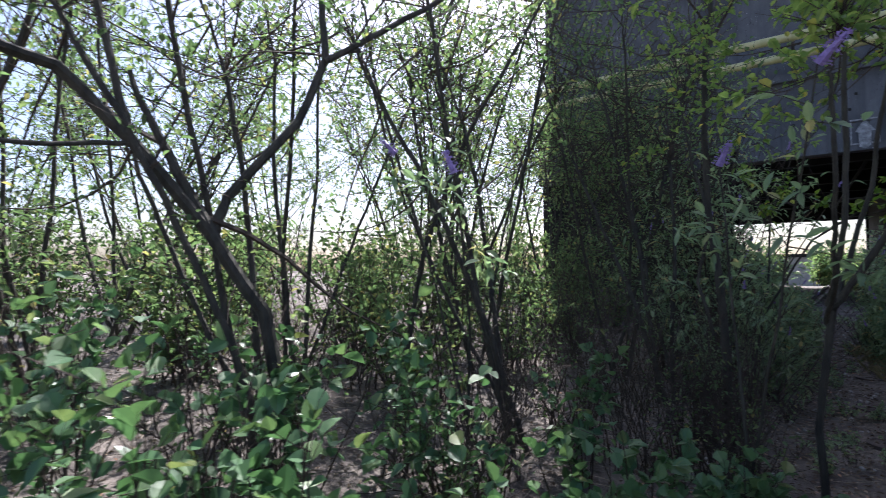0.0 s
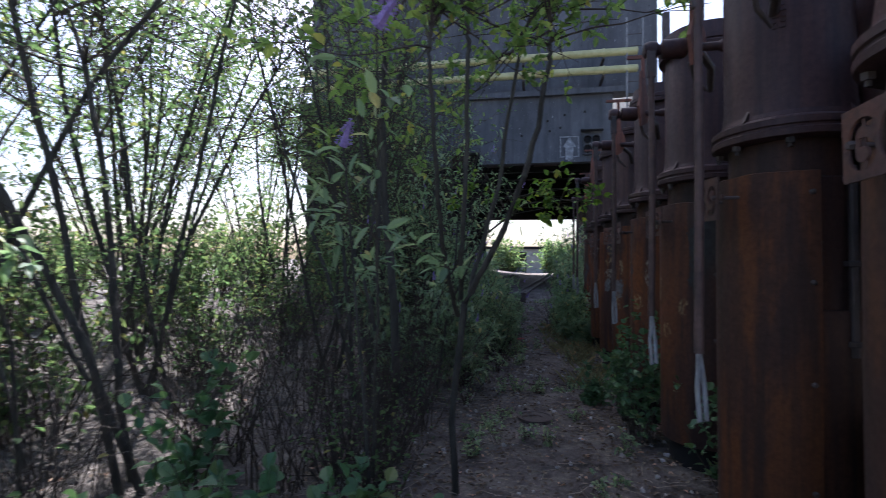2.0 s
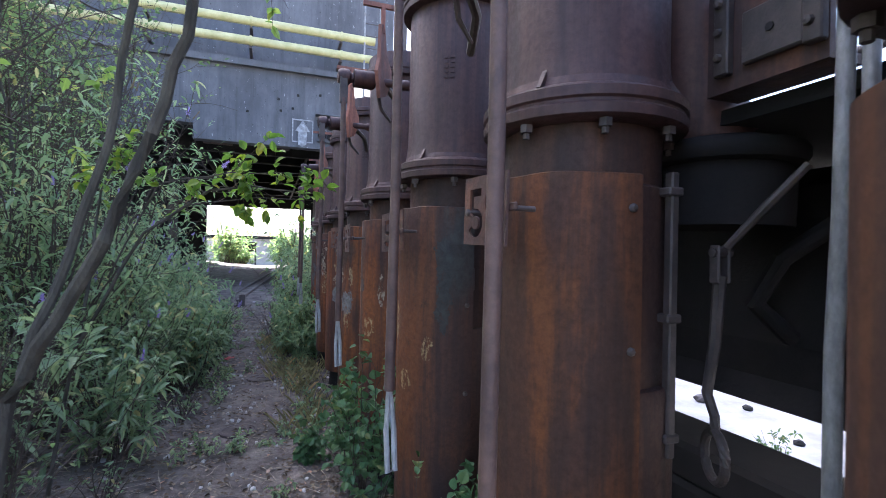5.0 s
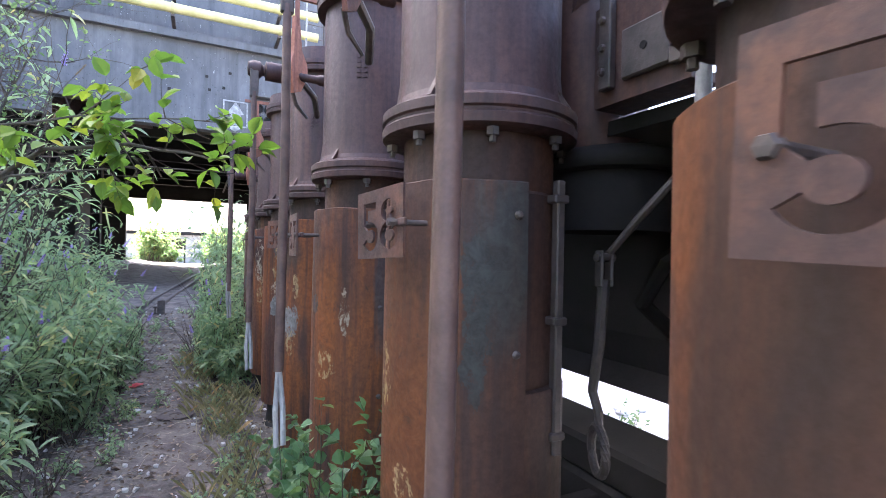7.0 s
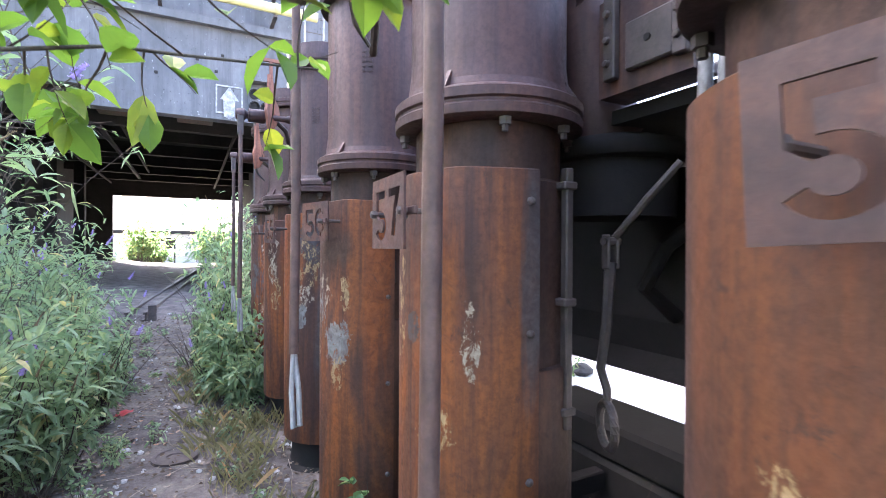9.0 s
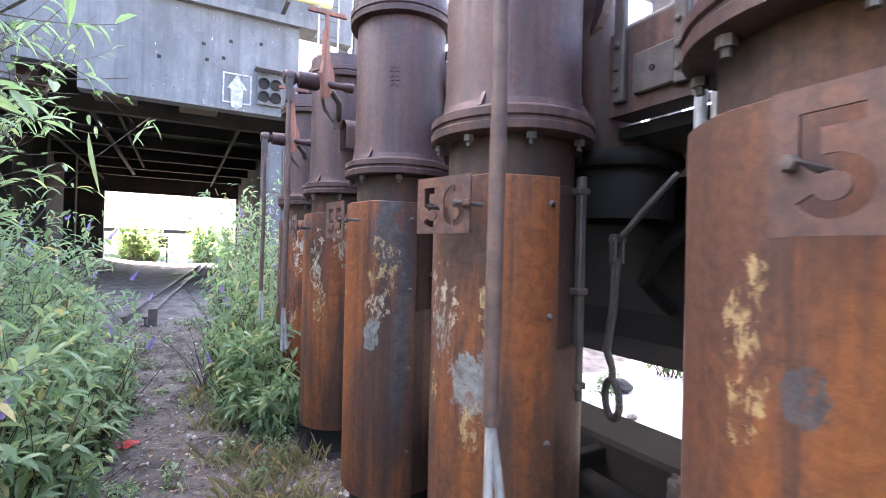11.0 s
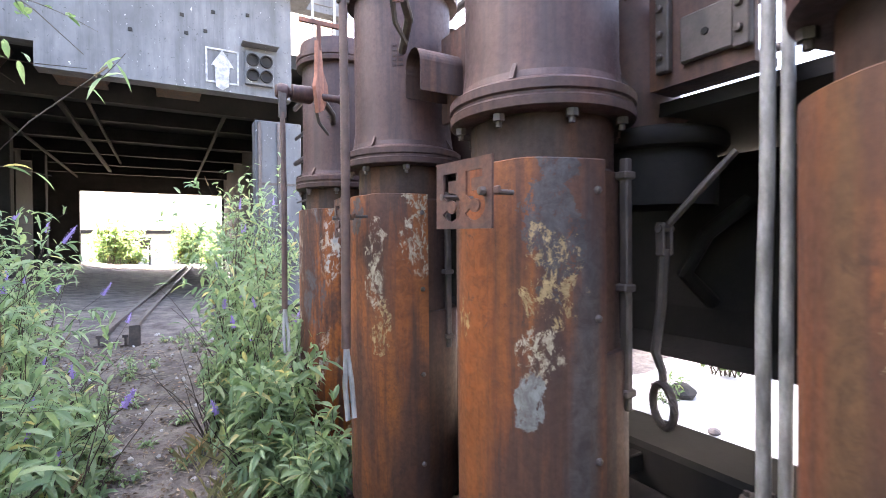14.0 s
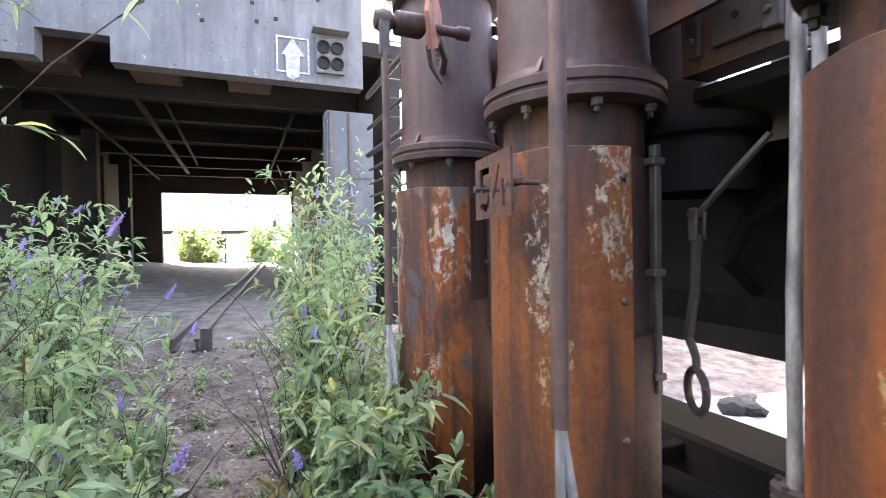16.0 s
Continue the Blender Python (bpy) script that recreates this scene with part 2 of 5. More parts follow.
def flecked(m, scale, dark, pale):
    """Adds small chipped spots, dark and pale, to a painted surface."""
    nt = m.node_tree
    b = nt.nodes["Principled BSDF"]
    col = b.inputs["Base Color"].links[0].from_socket
    a = noise_tex(nt, coords(nt, (1, 1, 1)), scale, 4, 0.7)
    c = noise_tex(nt, coords(nt, (1.3, 1.3, 0.8)), scale * 0.63, 5, 0.72, 0.4)
    col = mix(nt, ramp(nt, a, [(0.64, grey(0.0)), (0.67, grey(0.85))]), col, dark)
    col = mix(nt, ramp(nt, c, [(0.655, grey(0.0)), (0.68, grey(0.8))]), col, pale)
    run = noise_tex(nt, coords(nt, (5, 5, 0.25)), 1.0, 5, 0.65)
    col = mix(nt, ramp(nt, run, [(0.5, grey(0.0)), (0.72, grey(0.55))]), col, dark)
    nt.links.new(col, b.inputs["Base Color"])
    return m


WALL_GREY = plain_mat("sooty_grey_concrete_paint", (0.056, 0.059, 0.064), (0.126, 0.132, 0.142), 0.9, 0.8, 0, 0.35, (1, 1, 0.5))
wnt = WALL_GREY.node_tree
wb = wnt.nodes["Principled BSDF"]
old = wb.inputs["Base Color"].links[0].from_socket
flecks = ramp(wnt, noise_tex(wnt, coords(wnt, (1, 1, 0.6)), 7.0, 9, 0.8), [(0.665, grey(0.0)), (0.69, grey(0.85))])
runs = ramp(wnt, noise_tex(wnt, coords(wnt, (5, 5, 0.25)), 1.2, 5, 0.6), [(0.5, grey(0.0)), (0.78, grey(0.7))])
wnt.links.new(mix(wnt, flecks, mix(wnt, runs, old, (0.07, 0.072, 0.08)), (0.52, 0.53, 0.54)), wb.inputs["Base Color"])
flecked(WALL_GREY, 16, (0.030, 0.030, 0.032), (0.42, 0.43, 0.44))
# near-black base, deepened to carry the shade inside the tower passage
NEAR_BLACK = plain_mat("near_black_surface", (0.006, 0.0055, 0.005), (0.018, 0.016, 0.014), 1.3, 0.9)
DIRT = plain_mat("trodden_dark_soil", (0.050, 0.042, 0.037), (0.195, 0.168, 0.146), 3.6, 0.97, 0, 1.0, bdist=0.03)
BARK = plain_mat("grey_brown_bark", (0.023, 0.021, 0.016), (0.074, 0.068, 0.052), 20, 0.9, 0, 0.6, (1, 1, 0.3))
TWIG = plain_mat("brown_twig", (0.030, 0.022, 0.016), (0.075, 0.055, 0.040), 25, 0.9)
YELLOW = plain_mat("faded_yellow_pipe_paint", (0.38, 0.36, 0.16), (0.55, 0.53, 0.27), 3, 0.55)
WHITE_LINE = plain_mat("worn_white_paint", (0.13, 0.135, 0.14), (0.36, 0.37, 0.375), 9, 0.7)
CONCRETE = plain_mat("pale_dusty_concrete", (0.30, 0.29, 0.27), (0.52, 0.51, 0.48), 1.2, 0.9)
RED_WRAP = plain_mat("red_plastic_litter", (0.35, 0.03, 0.03), (0.5, 0.06, 0.06), 10, 0.4)
LEAF = leaf_mat("alder_leaf", (0.062, 0.105, 0.052), (0.108, 0.165, 0.078), (0.172, 0.210, 0.095), 0.58)
LEAF_DULL = leaf_mat("buddleia_leaf", (0.130, 0.200, 0.118), (0.205, 0.290, 0.172), (0.275, 0.335, 0.185), 0.45, 0.5)
LEAF_IVY = leaf_mat("bramble_leaf", (0.050, 0.110, 0.050), (0.080, 0.160, 0.070), (0.120, 0.190, 0.080), 0.3, 0.4)
LEAF_BRIGHT = leaf_mat("fresh_alder_leaf", (0.07, 0.14, 0.025), (0.11, 0.20, 0.03), (0.20, 0.25, 0.03), 0.45)
# lighter leaf green: backlight on the path-side crowns is put into the colour
LEAF_BACKLIT = leaf_mat("light_green_leaf", (0.10, 0.165, 0.050), (0.165, 0.250, 0.070), (0.230, 0.290, 0.080), 0.55)
FLOWER = plain_mat("purple_flower_florets", (0.20, 0.14, 0.36), (0.36, 0.27, 0.54), 60, 0.8)
DRYFLOWER = plain_mat("withered_brown_florets", (0.10, 0.07, 0.035), (0.19, 0.14, 0.07), 60, 0.9)
GRASS = leaf_mat("dry_grass_blade", (0.16, 0.15, 0.07), (0.28, 0.25, 0.13), (0.38, 0.33, 0.19), 0.3, 0.6)


# ---- geometry helpers ----
def part(name, bm, material, parent=None, label="", smooth=False):
    me = bpy.data.meshes.new(name)
    bm.to_mesh(me)
    bm.free()
    me.materials.append(material)
    if smooth:
        me.shade_smooth()
        try:
            me.set_sharp_from_angle(angle=radians(40))
        except AttributeError:
            pass
    ob = new(name, me)
    if parent is not None:
        ob.parent = parent
    if label:
        ob["label"] = label
    return ob


def empty(name, m=None):
    ob = new(name)
    if m is not None:
        ob.matrix_basis = m
    return ob


def box(bm, x0, x1, y0, y1, z0, z1, bev=0.0, m=None):
    r = bmesh.ops.create_cube(bm, size=1.0)
    vs = r["verts"]
    for v in vs:
        v.co = Vector(((x0 + x1) / 2 + v.co.x * (x1 - x0), (y0 + y1) / 2 + v.co.y * (y1 - y0), (z0 + z1) / 2 + v.co.z * (z1 - z0)))
    if bev:
        es = list({e for v in vs for e in v.link_edges})
        g = bmesh.ops.bevel(bm, geom=es, offset=bev, segments=1, affect="EDGES")
        vs = list({v for f in g["faces"] for v in f.verts} | {v for v in vs if v.is_valid})
    if m is not None:
        bmesh.ops.transform(bm, matrix=m, verts=[v for v in vs if v.is_valid])
    return bm


def lathe(bm, profile, n=40, cx=0.0, cy=0.0, a0=0.0, a1=360.0, axis="z"):
    """Turns (radius, height) pairs about a vertical axis; a part turn gives an open shell."""
    full = abs(a1 - a0) >= 359.9
    cols = n if full else n + 1
    grid = []
    for i in range(cols):
        a = radians(a0 + (a1 - a0) * i / n)
        col = []
        for r, z in profile:
            p = (cx + r * math.cos(a), cy + r * math.sin(a), z)
            if axis == "x":
                p = (p[2], p[0], p[1])
            elif axis == "y":
                p = (p[1], p[2], p[0])
            col.append(bm.verts.new(p))
        grid.append(col)
    for i in range(n):
        c, d = grid[i], grid[(i + 1) % cols]
        for j in range(len(profile) - 1):
            bm.faces.new((c[j], d[j], d[j + 1], c[j + 1]))
    return bm


def tube(bm, pts, radii, n=6, cap=True):
    """A tapered tube along points."""
    pts = [Vector(p) for p in pts]
    if not isinstance(radii, (list, tuple)):
        radii = [radii] * len(pts)
    rings = []
    up = Vector((0.31, 0.17, 0.93))
    for i, p in enumerate(pts):
        d = (pts[min(i + 1, len(pts) - 1)] - pts[max(i - 1, 0)])
        d = d.normalized() if d.length > 1e-9 else Vector((0, 0, 1))
        s = d.cross(up if abs(d.dot(up)) < 0.95 else Vector((1, 0, 0))).normalized()
        u = s.cross(d)
        rings.append([bm.verts.new(p + radii[i] * (math.cos(2 * math.pi * k / n) * s + math.sin(2 * math.pi * k / n) * u)) for k in range(n)])
    for a, b in zip(rings, rings[1:]):
        for k in range(n):
            bm.faces.new((a[k], a[(k + 1) % n], b[(k + 1) % n], b[k]))
    if cap and n > 2:
        bm.faces.new(rings[0][::-1])
        bm.faces.new(rings[-1])
    return bm


def ring_pts(c, r, n, ax1, ax2, a0=0, a1=360):
    return [Vector(c) + r * (math.cos(radians(a0 + (a1 - a0) * i / n)) * Vector(ax1) + math.sin(radians(a0 + (a1 - a0) * i / n)) * Vector(ax2)) for i in range(n + 1)]


# ---- the setting: ground, coal tower, side walls ----
def ground_height(x, y):
    """Slow swells; the floor under the tower lies a little higher than the path."""
    h = 0.05 * noise.noise(Vector((x * 0.7, y * 0.7, 0.0))) + 0.018 * noise.noise(Vector((x * 3.1, y * 3.1, 4.0)))
    if x < -1.5:
        h += min(0.35, (-1.5 - x) * 0.09)
    h += 0.08
    if y > 8:
        u = min(1.0, (y - 8) / 6.0)
        h += 0.38 * u * u * (3 - 2 * u)
    if x > 0.9:
        h -= min(0.9, (x - 0.9) * 1.2)
    far = max(abs(x), abs(y - 8))
    return h if far < 30 else h * max(0.0, 1 - (far - 30) / 10)


def steps(stops):
    out = []
    for a, b, d in stops:
        n = max(1, round((b - a) / d))
        out += [a + (b - a) * i / n for i in range(n)]
    return out + [stops[-1][1]]


gx = steps([(-900, -60, 210), (-60, -14, 6), (-14, -3, 0.8), (-3, 1, 0.09), (1, 12, 0.8), (12, 60, 8), (60, 900, 210)])
gy = steps([(-900, -40, 210), (-40, -5, 4), (-5, 12, 0.09), (12, 36, 0.8), (36, 70, 5), (70, 900, 210)])
verts = [(x, y, ground_height(x, y)) for y in gy for x in gx]
nx = len(gx)
faces = [(j * nx + i, j * nx + i + 1, (j + 1) * nx + i + 1, (j + 1) * nx + i) for j in range(len(gy) - 1) for i in range(nx - 1)]
me = bpy.data.meshes.new("ground")
me.from_pydata(verts, [], faces)
me.materials.append(DIRT)
me.shade_smooth()
tagged(new("ground", me), "dark trodden soil path with leaf litter and dust", "ground", kind="structure")

# pale concrete yard on the open side of the battery
bm = bmesh.new()
box(bm, 1.9, 30, -12, 40, -0.95, -0.72)
tagged(part("pavement", bm, CONCRETE), "pale sunlit concrete yard beside the ovens", "pavement", kind="structure")

TY = 14.69   # front face of the coal tower
FY = 33.4    # far end of the passage through it


def wall(name, label, pieces, mat):
    bm = bmesh.new()
    for p in pieces:
        box(bm, *p)
    return tagged(part(name, bm, mat), label, "wall", kind="structure")


wall("wall_front", "sooty grey concrete beam wall of the coal tower, broken at its lower edge",
     [(-2.62, 1.6, TY, TY + 0.35, 4.60, 6.75), (-3.62, -2.62, TY, TY + 0.35, 5.02, 6.75), (-9.0, -3.62, TY, TY + 0.35, 4.58, 6.75)], WALL_GREY)
wall("wall_ledge", "grey concrete ledge along the tower front", [(-9.1, 2.0, TY - 0.16, TY + 0.5, 6.75, 6.93)], WALL_GREY)
wall("wall_upper", "grey upper wall of the coal tower set back above the ledge", [(-9.0, 3.1, TY + 0.7, TY + 1.0, 6.932, 26), (-9.0, -8.7, TY + 1.0, FY, 5.7, 26), (2.8, 3.1, TY + 1.0, FY, 5.7, 26)], WALL_GREY)
# passage shell: its unlit depth is put into the near-black colour
wall("wall_left", "near-black concrete side wall of the passage under the tower", [(-6.0, -5.6, TY + 0.36, FY, -0.2, 5.4)], NEAR_BLACK)
wall("wall_right", "near-black concrete wall of the passage under the tower", [(2.1, 2.5, TY + 0.42, FY, -0.2, 5.4)], NEAR_BLACK)
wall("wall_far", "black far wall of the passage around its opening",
     [(-5.6, -4.33, FY, FY + 0.4, 0, 5.4), (2.0, 2.1, FY, FY + 0.4, 0, 5.4), (-4.33, 2.0, FY, FY + 0.4, 4.3, 5.4)], NEAR_BLACK)
wall("wall_side", "dark brick side of the coal tower", [(-9.0, -6.0, TY + 0.36, TY + 0.8, -0.2, 5.39)], NEAR_BLACK)
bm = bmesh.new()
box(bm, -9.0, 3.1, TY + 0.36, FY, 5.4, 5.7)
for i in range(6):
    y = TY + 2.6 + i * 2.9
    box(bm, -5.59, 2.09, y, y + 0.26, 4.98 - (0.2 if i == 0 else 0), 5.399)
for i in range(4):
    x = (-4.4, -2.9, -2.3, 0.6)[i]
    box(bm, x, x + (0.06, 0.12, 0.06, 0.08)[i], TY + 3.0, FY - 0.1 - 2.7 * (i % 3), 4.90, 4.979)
tagged(part("ceiling", bm, NEAR_BLACK), "near-black ceiling of the passage with cross beams and rails", "ceiling", kind="structure")
# chute mouths hanging under the front of the bunker
for x in (-3.9, -2.15, -0.45):
    ch = tagged(empty("bunker_chute", pose(x, TY + 1.5, 5.399)), "rusty brown sloping bunker chute under the tower ceiling", "chute", "bunker chutes")
    bm = bmesh.new()
    for (x0, y0, x1, y1) in ((-0.62, -0.55, 0.62, -0.55), (0.62, -0.55, 0.62, 0.55), (0.62, 0.55, -0.62, 0.55), (-0.62, 0.55, -0.62, -0.55)):
        vs = [bm.verts.new(p) for p in ((x0, y0, 0), (x1, y1, 0), (x1 * 0.62, y1 * 0.62, -0.5), (x0 * 0.62, y0 * 0.62, -0.5))]
        bm.faces.new(vs)
    part("hopper_body", bm, RUST_LOW, ch)
    bm = bmesh.new()
    box(bm, -0.42, 0.42, -0.38, 0.38, -0.56, -0.501, 0.01)
    part("slide_gate", bm, RUST_DEEP, ch)
    bm = bmesh.new()
    box(bm, -0.66, 0.66, -0.60, -0.552, -0.09, -0.004, 0.01)
    part("rim_angle", bm, IRON, ch)
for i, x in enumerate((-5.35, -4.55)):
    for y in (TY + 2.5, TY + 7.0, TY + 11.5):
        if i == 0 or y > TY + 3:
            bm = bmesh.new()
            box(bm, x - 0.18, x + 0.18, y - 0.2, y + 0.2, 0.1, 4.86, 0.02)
            tagged(part("pillar", bm, NEAR_BLACK), "near-black concrete pillar in the tower passage", "pillar", group="passage pillars", kind="structure")
# steel-clad post beside the passage mouth
post = tagged(empty("clad_post"), "grey peeling steel-clad post at the passage mouth", "post")
bm = bmesh.new()
box(bm, 0.86, 1.78, TY - 0.02, TY + 0.4, 0.3, 4.12, 0.015)
part("body", bm, WALL_GREY, post)
for z in (0.95, 1.85, 2.8):
    bm = bmesh.new()
    box(bm, 0.88, 1.76, TY - 0.04, TY - 0.021, z, z + 0.05, 0.006)
    part("strap", bm, IRON, post)
bm = bmesh.new()
box(bm, 0.90, 0.97, TY - 0.075, TY - 0.022, 0.4, 4.08, 0.008)
box(bm, 1.28, 1.34, TY - 0.07, TY - 0.022, 0.4, 4.08, 0.008)
part("edge_angle", bm, IRON, post)
bm = bmesh.new()
for k in range(2):
    box(bm, 1.96 + 0.47 * k, 2.005 + 0.47 * k, TY - 0.3, TY - 0.26, 0.3, 9.0)
lad = tagged(empty("ladder"), "rusty steel access ladder up the tower front", "ladder")
part("stile", bm, GALV, lad)
for i in range(22):
    bm = bmesh.new()
    tube(bm, [(1.98, TY - 0.28, 0.7 + 0.37 * i), (2.45, TY - 0.28, 0.7 + 0.37 * i)], 0.012, 6)
    part("rung", bm, IRON, lad)

# yellow pipes on brackets above the ledge
for z in (7.42, 7.97):
    yp = tagged(empty("gas_line"), "faded yellow gas pipe along the tower front", "pipe", group="yellow gas pipes")
    bm = bmesh.new()
    lathe(bm, [(0.118, -9.0), (0.118, 2.3)], 20, TY - 0.22, z, axis="x")
    part("pipe", bm, YELLOW, yp, smooth=True)
    for x in (-6.0, -3.8, -1.2, 1.3):
        bm = bmesh.new()
        lathe(bm, [(0.118, x - 0.03), (0.14, x - 0.03), (0.14, x + 0.03), (0.118, x + 0.03)], 20, TY - 0.22, z, axis="x")
        part("collar", bm, YELLOW, yp)
        bm = bmesh.new()
        box(bm, x - 0.04, x + 0.04, TY - 0.2, TY + 0.69, z - 0.19, z - 0.126)
        part("bracket", bm, IRON, yp)

# arrow board and signal box on the tower front
sign = tagged(empty("arrow_sign"), "framed sign with a bent white arrow on the grey tower wall", "sign")
bm = bmesh.new()
for b in ((-0.03, 0.57, 5.39, 5.425), (-0.03, 0.57, 4.75, 4.785), (-0.03, 0.005, 4.786, 5.389), (0.535, 0.57, 4.786, 5.389)):
    box(bm, b[0], b[1], TY - 0.025, TY - 0.001, b[2], b[3])
part("frame", bm, WHITE_LINE, sign)
bm = bmesh.new()
pts2 = [(0.06, 5.08), (0.27, 5.40), (0.48, 5.08), (0.40, 5.08), (0.38, 4.70), (0.27, 4.62), (0.15, 4.68), (0.13, 5.08)]
bot = [bm.verts.new((x, TY - 0.02 - 0.06 * (0.25 - abs(x - 0.27)), z)) for x, z in pts2]
bm.faces.new(bot)
r = bmesh.ops.extrude_face_region(bm, geom=bm.faces[:])
bmesh.ops.translate(bm, vec=(0, 0.006, 0), verts=[v for v in r["geom"] if isinstance(v, bmesh.types.BMVert)])
part("arrow", bm, WHITE_LINE, sign, "peeling white metal arrow")
sig = tagged(empty("signal_box"), "grey signal box with four dark round lenses", "signal lamp")
bm = bmesh.new()
box(bm, 0.68, 1.22, TY - 0.10, TY - 0.001, 4.80, 5.46, 0.01)
box(bm, 0.62, 1.30, TY - 0.30, TY - 0.001, 5.56, 5.60)
part("housing", bm, WALL_GREY, sig)
for x in (0.82, 1.08):
    for z in (4.98, 5.28):
        bm = bmesh.new()
        lathe(bm, [(0.0, TY - 0.102), (0.10, TY - 0.102), (0.105, TY - 0.16), (0.122, TY - 0.16), (0.122, TY - 0.10)], 20, z, x, axis="y")
        part("lens", bm, DARK_IRON, sig)

# small sockets left by old fixings
for x, z in ((-0.42, 5.95), (-0.02, 5.72), (0.12, 6.12), (-1.25, 5.5), (-0.35, 5.62), (0.75, 6.2)):
    bm = bmesh.new()
    box(bm, x - 0.035, x + 0.035, TY - 0.012, TY - 0.001, z - 0.035, z + 0.035, 0.004)
    tagged(part("wall_socket", bm, NEAR_BLACK), "small dark iron fixing socket in the grey wall", "socket", "wall sockets")

# rail in the passage
bm = bmesh.new()
a, b = Vector((-1.2, 11.4, 0.33)), Vector((0.5, 32.0, 0.46))
d = (b - a).normalized()
s = Vector((d.y, -d.x, 0))
for w, z0, z1 in ((0.055, 0.0, 0.02), (0.012, 0.02, 0.11), (0.032, 0.11, 0.145)):
    vs = [bm.verts.new(p + s * (w * q) + Vector((0, 0, z))) for p in (a, b) for q, z in ((-1, z0), (1, z0), (1, z1), (-1, z1))]
    for i in range(4):
        bm.faces.new((vs[i], vs[(i + 1) % 4], vs[4 + (i + 1) % 4], vs[4 + i]))
    bm.faces.new(vs[:4]), bm.faces.new(vs[4:])
rail = part("rail", bm, IRON)
tagged(rail, "worn steel crane rail running into the passage", "rail")
o2 = rail.copy()
scene.collection.objects.link(o2)
o2.location = (-0.28, 0.1, 0.0)

# round iron covers let into the path
for x, y, r in ((-0.79, 2.94, 0.15), (-0.77, 4.28, 0.15), (-0.78, 1.2, 0.15), (-0.62, 5.9, 0.15)):
    bm = bmesh.new()
    z = ground_height(x, y)
    lathe(bm, [(0.0, z + 0.012), (r * 0.35, z + 0.012), (r * 0.38, z + 0.02), (r * 0.82, z + 0.02), (r * 0.86, z + 0.026), (r, z + 0.024), (r, z - 0.05)], 28, x, y)
    tagged(part("manhole_cover", bm, IRON, smooth=True), "round dusty iron cover set in the soil path", "manhole cover", group="covers along the path")

# ---- the row of gas offtake pipes ----
P, XC, YC = 1.08, 0.345, 0.11
RN = 0.218
GROW = Matrix.Translation((0, 0, 1.985)) @ Matrix.Scale(1.077, 4) @ Matrix.Translation((0, 0, -1.985))   # size of the castings about the flange


def arc(cx, cy, rx, ry, a0, a1, n=22):
    return [(cx + rx * math.cos(radians(a0 + (a1 - a0) * i / n)), cy + ry * math.sin(radians(a0 + (a1 - a0) * i / n))) for i in range(n + 1)]


def digit_strokes(ch):
    """Centre lines of the cut strokes of a digit in a box 0.6 wide and 1 high; gaps are the bridges that hold the cores."""
    if ch == "5":
        return [[(0.52, 0.915), (0.15, 0.915), (0.15, 0.56)] + arc(0.3, 0.30, 0.215, 0.215, 112, -152)]
    if ch == "6":
        return [arc(0.32, 0.62, 0.245, 0.295, 40, 178, 14) + arc(0.3, 0.31, 0.225, 0.225, 182, 463)]
    if ch == "9":
        return [[(0.6 - x, 1 - y) for x, y in s] for s in digit_strokes("6")]
    if ch == "0":
        return [arc(0.3, 0.5, 0.215, 0.405, 95, 265), arc(0.3, 0.5, 0.215, 0.405, 85, -85)]
    if ch == "8":
        return [arc(0.3, 0.28, 0.215, 0.195, 100, 440), arc(0.3, 0.765, 0.185, 0.15, 250, -70)]
    if ch == "7":
        return [[(0.06, 0.915), (0.5, 0.915), (0.38, 0.6), (0.27, 0.085)]]
    if ch == "4":
        return [[(0.34, 0.95), (0.10, 0.34), (0.29, 0.34)], [(0.47, 0.62), (0.47, 0.05)]]
    return [arc(0.29, 0.715, 0.2, 0.2, 165, -60) + arc(0.29, 0.285, 0.225, 0.205, 50, -165)]


def stroke_outline(line, half):
    """The closed outline of a stroke of even width."""
    pts = [Vector(p) for p in line]
    a, b = [], []
    for i, p in enumerate(pts):
        d0 = (p - pts[i - 1]).normalized() if i else (pts[1] - p).normalized()
        d1 = (pts[i + 1] - p).normalized() if i < len(pts) - 1 else d0
        n = Vector((-(d0.y + d1.y), d0.x + d1.x)).normalized()
        k = half / max(0.6, n.dot(Vector((-d0.y, d0.x))))
        a.append(p + n * k)
        b.append(p - n * k)
    return a + b[::-1]


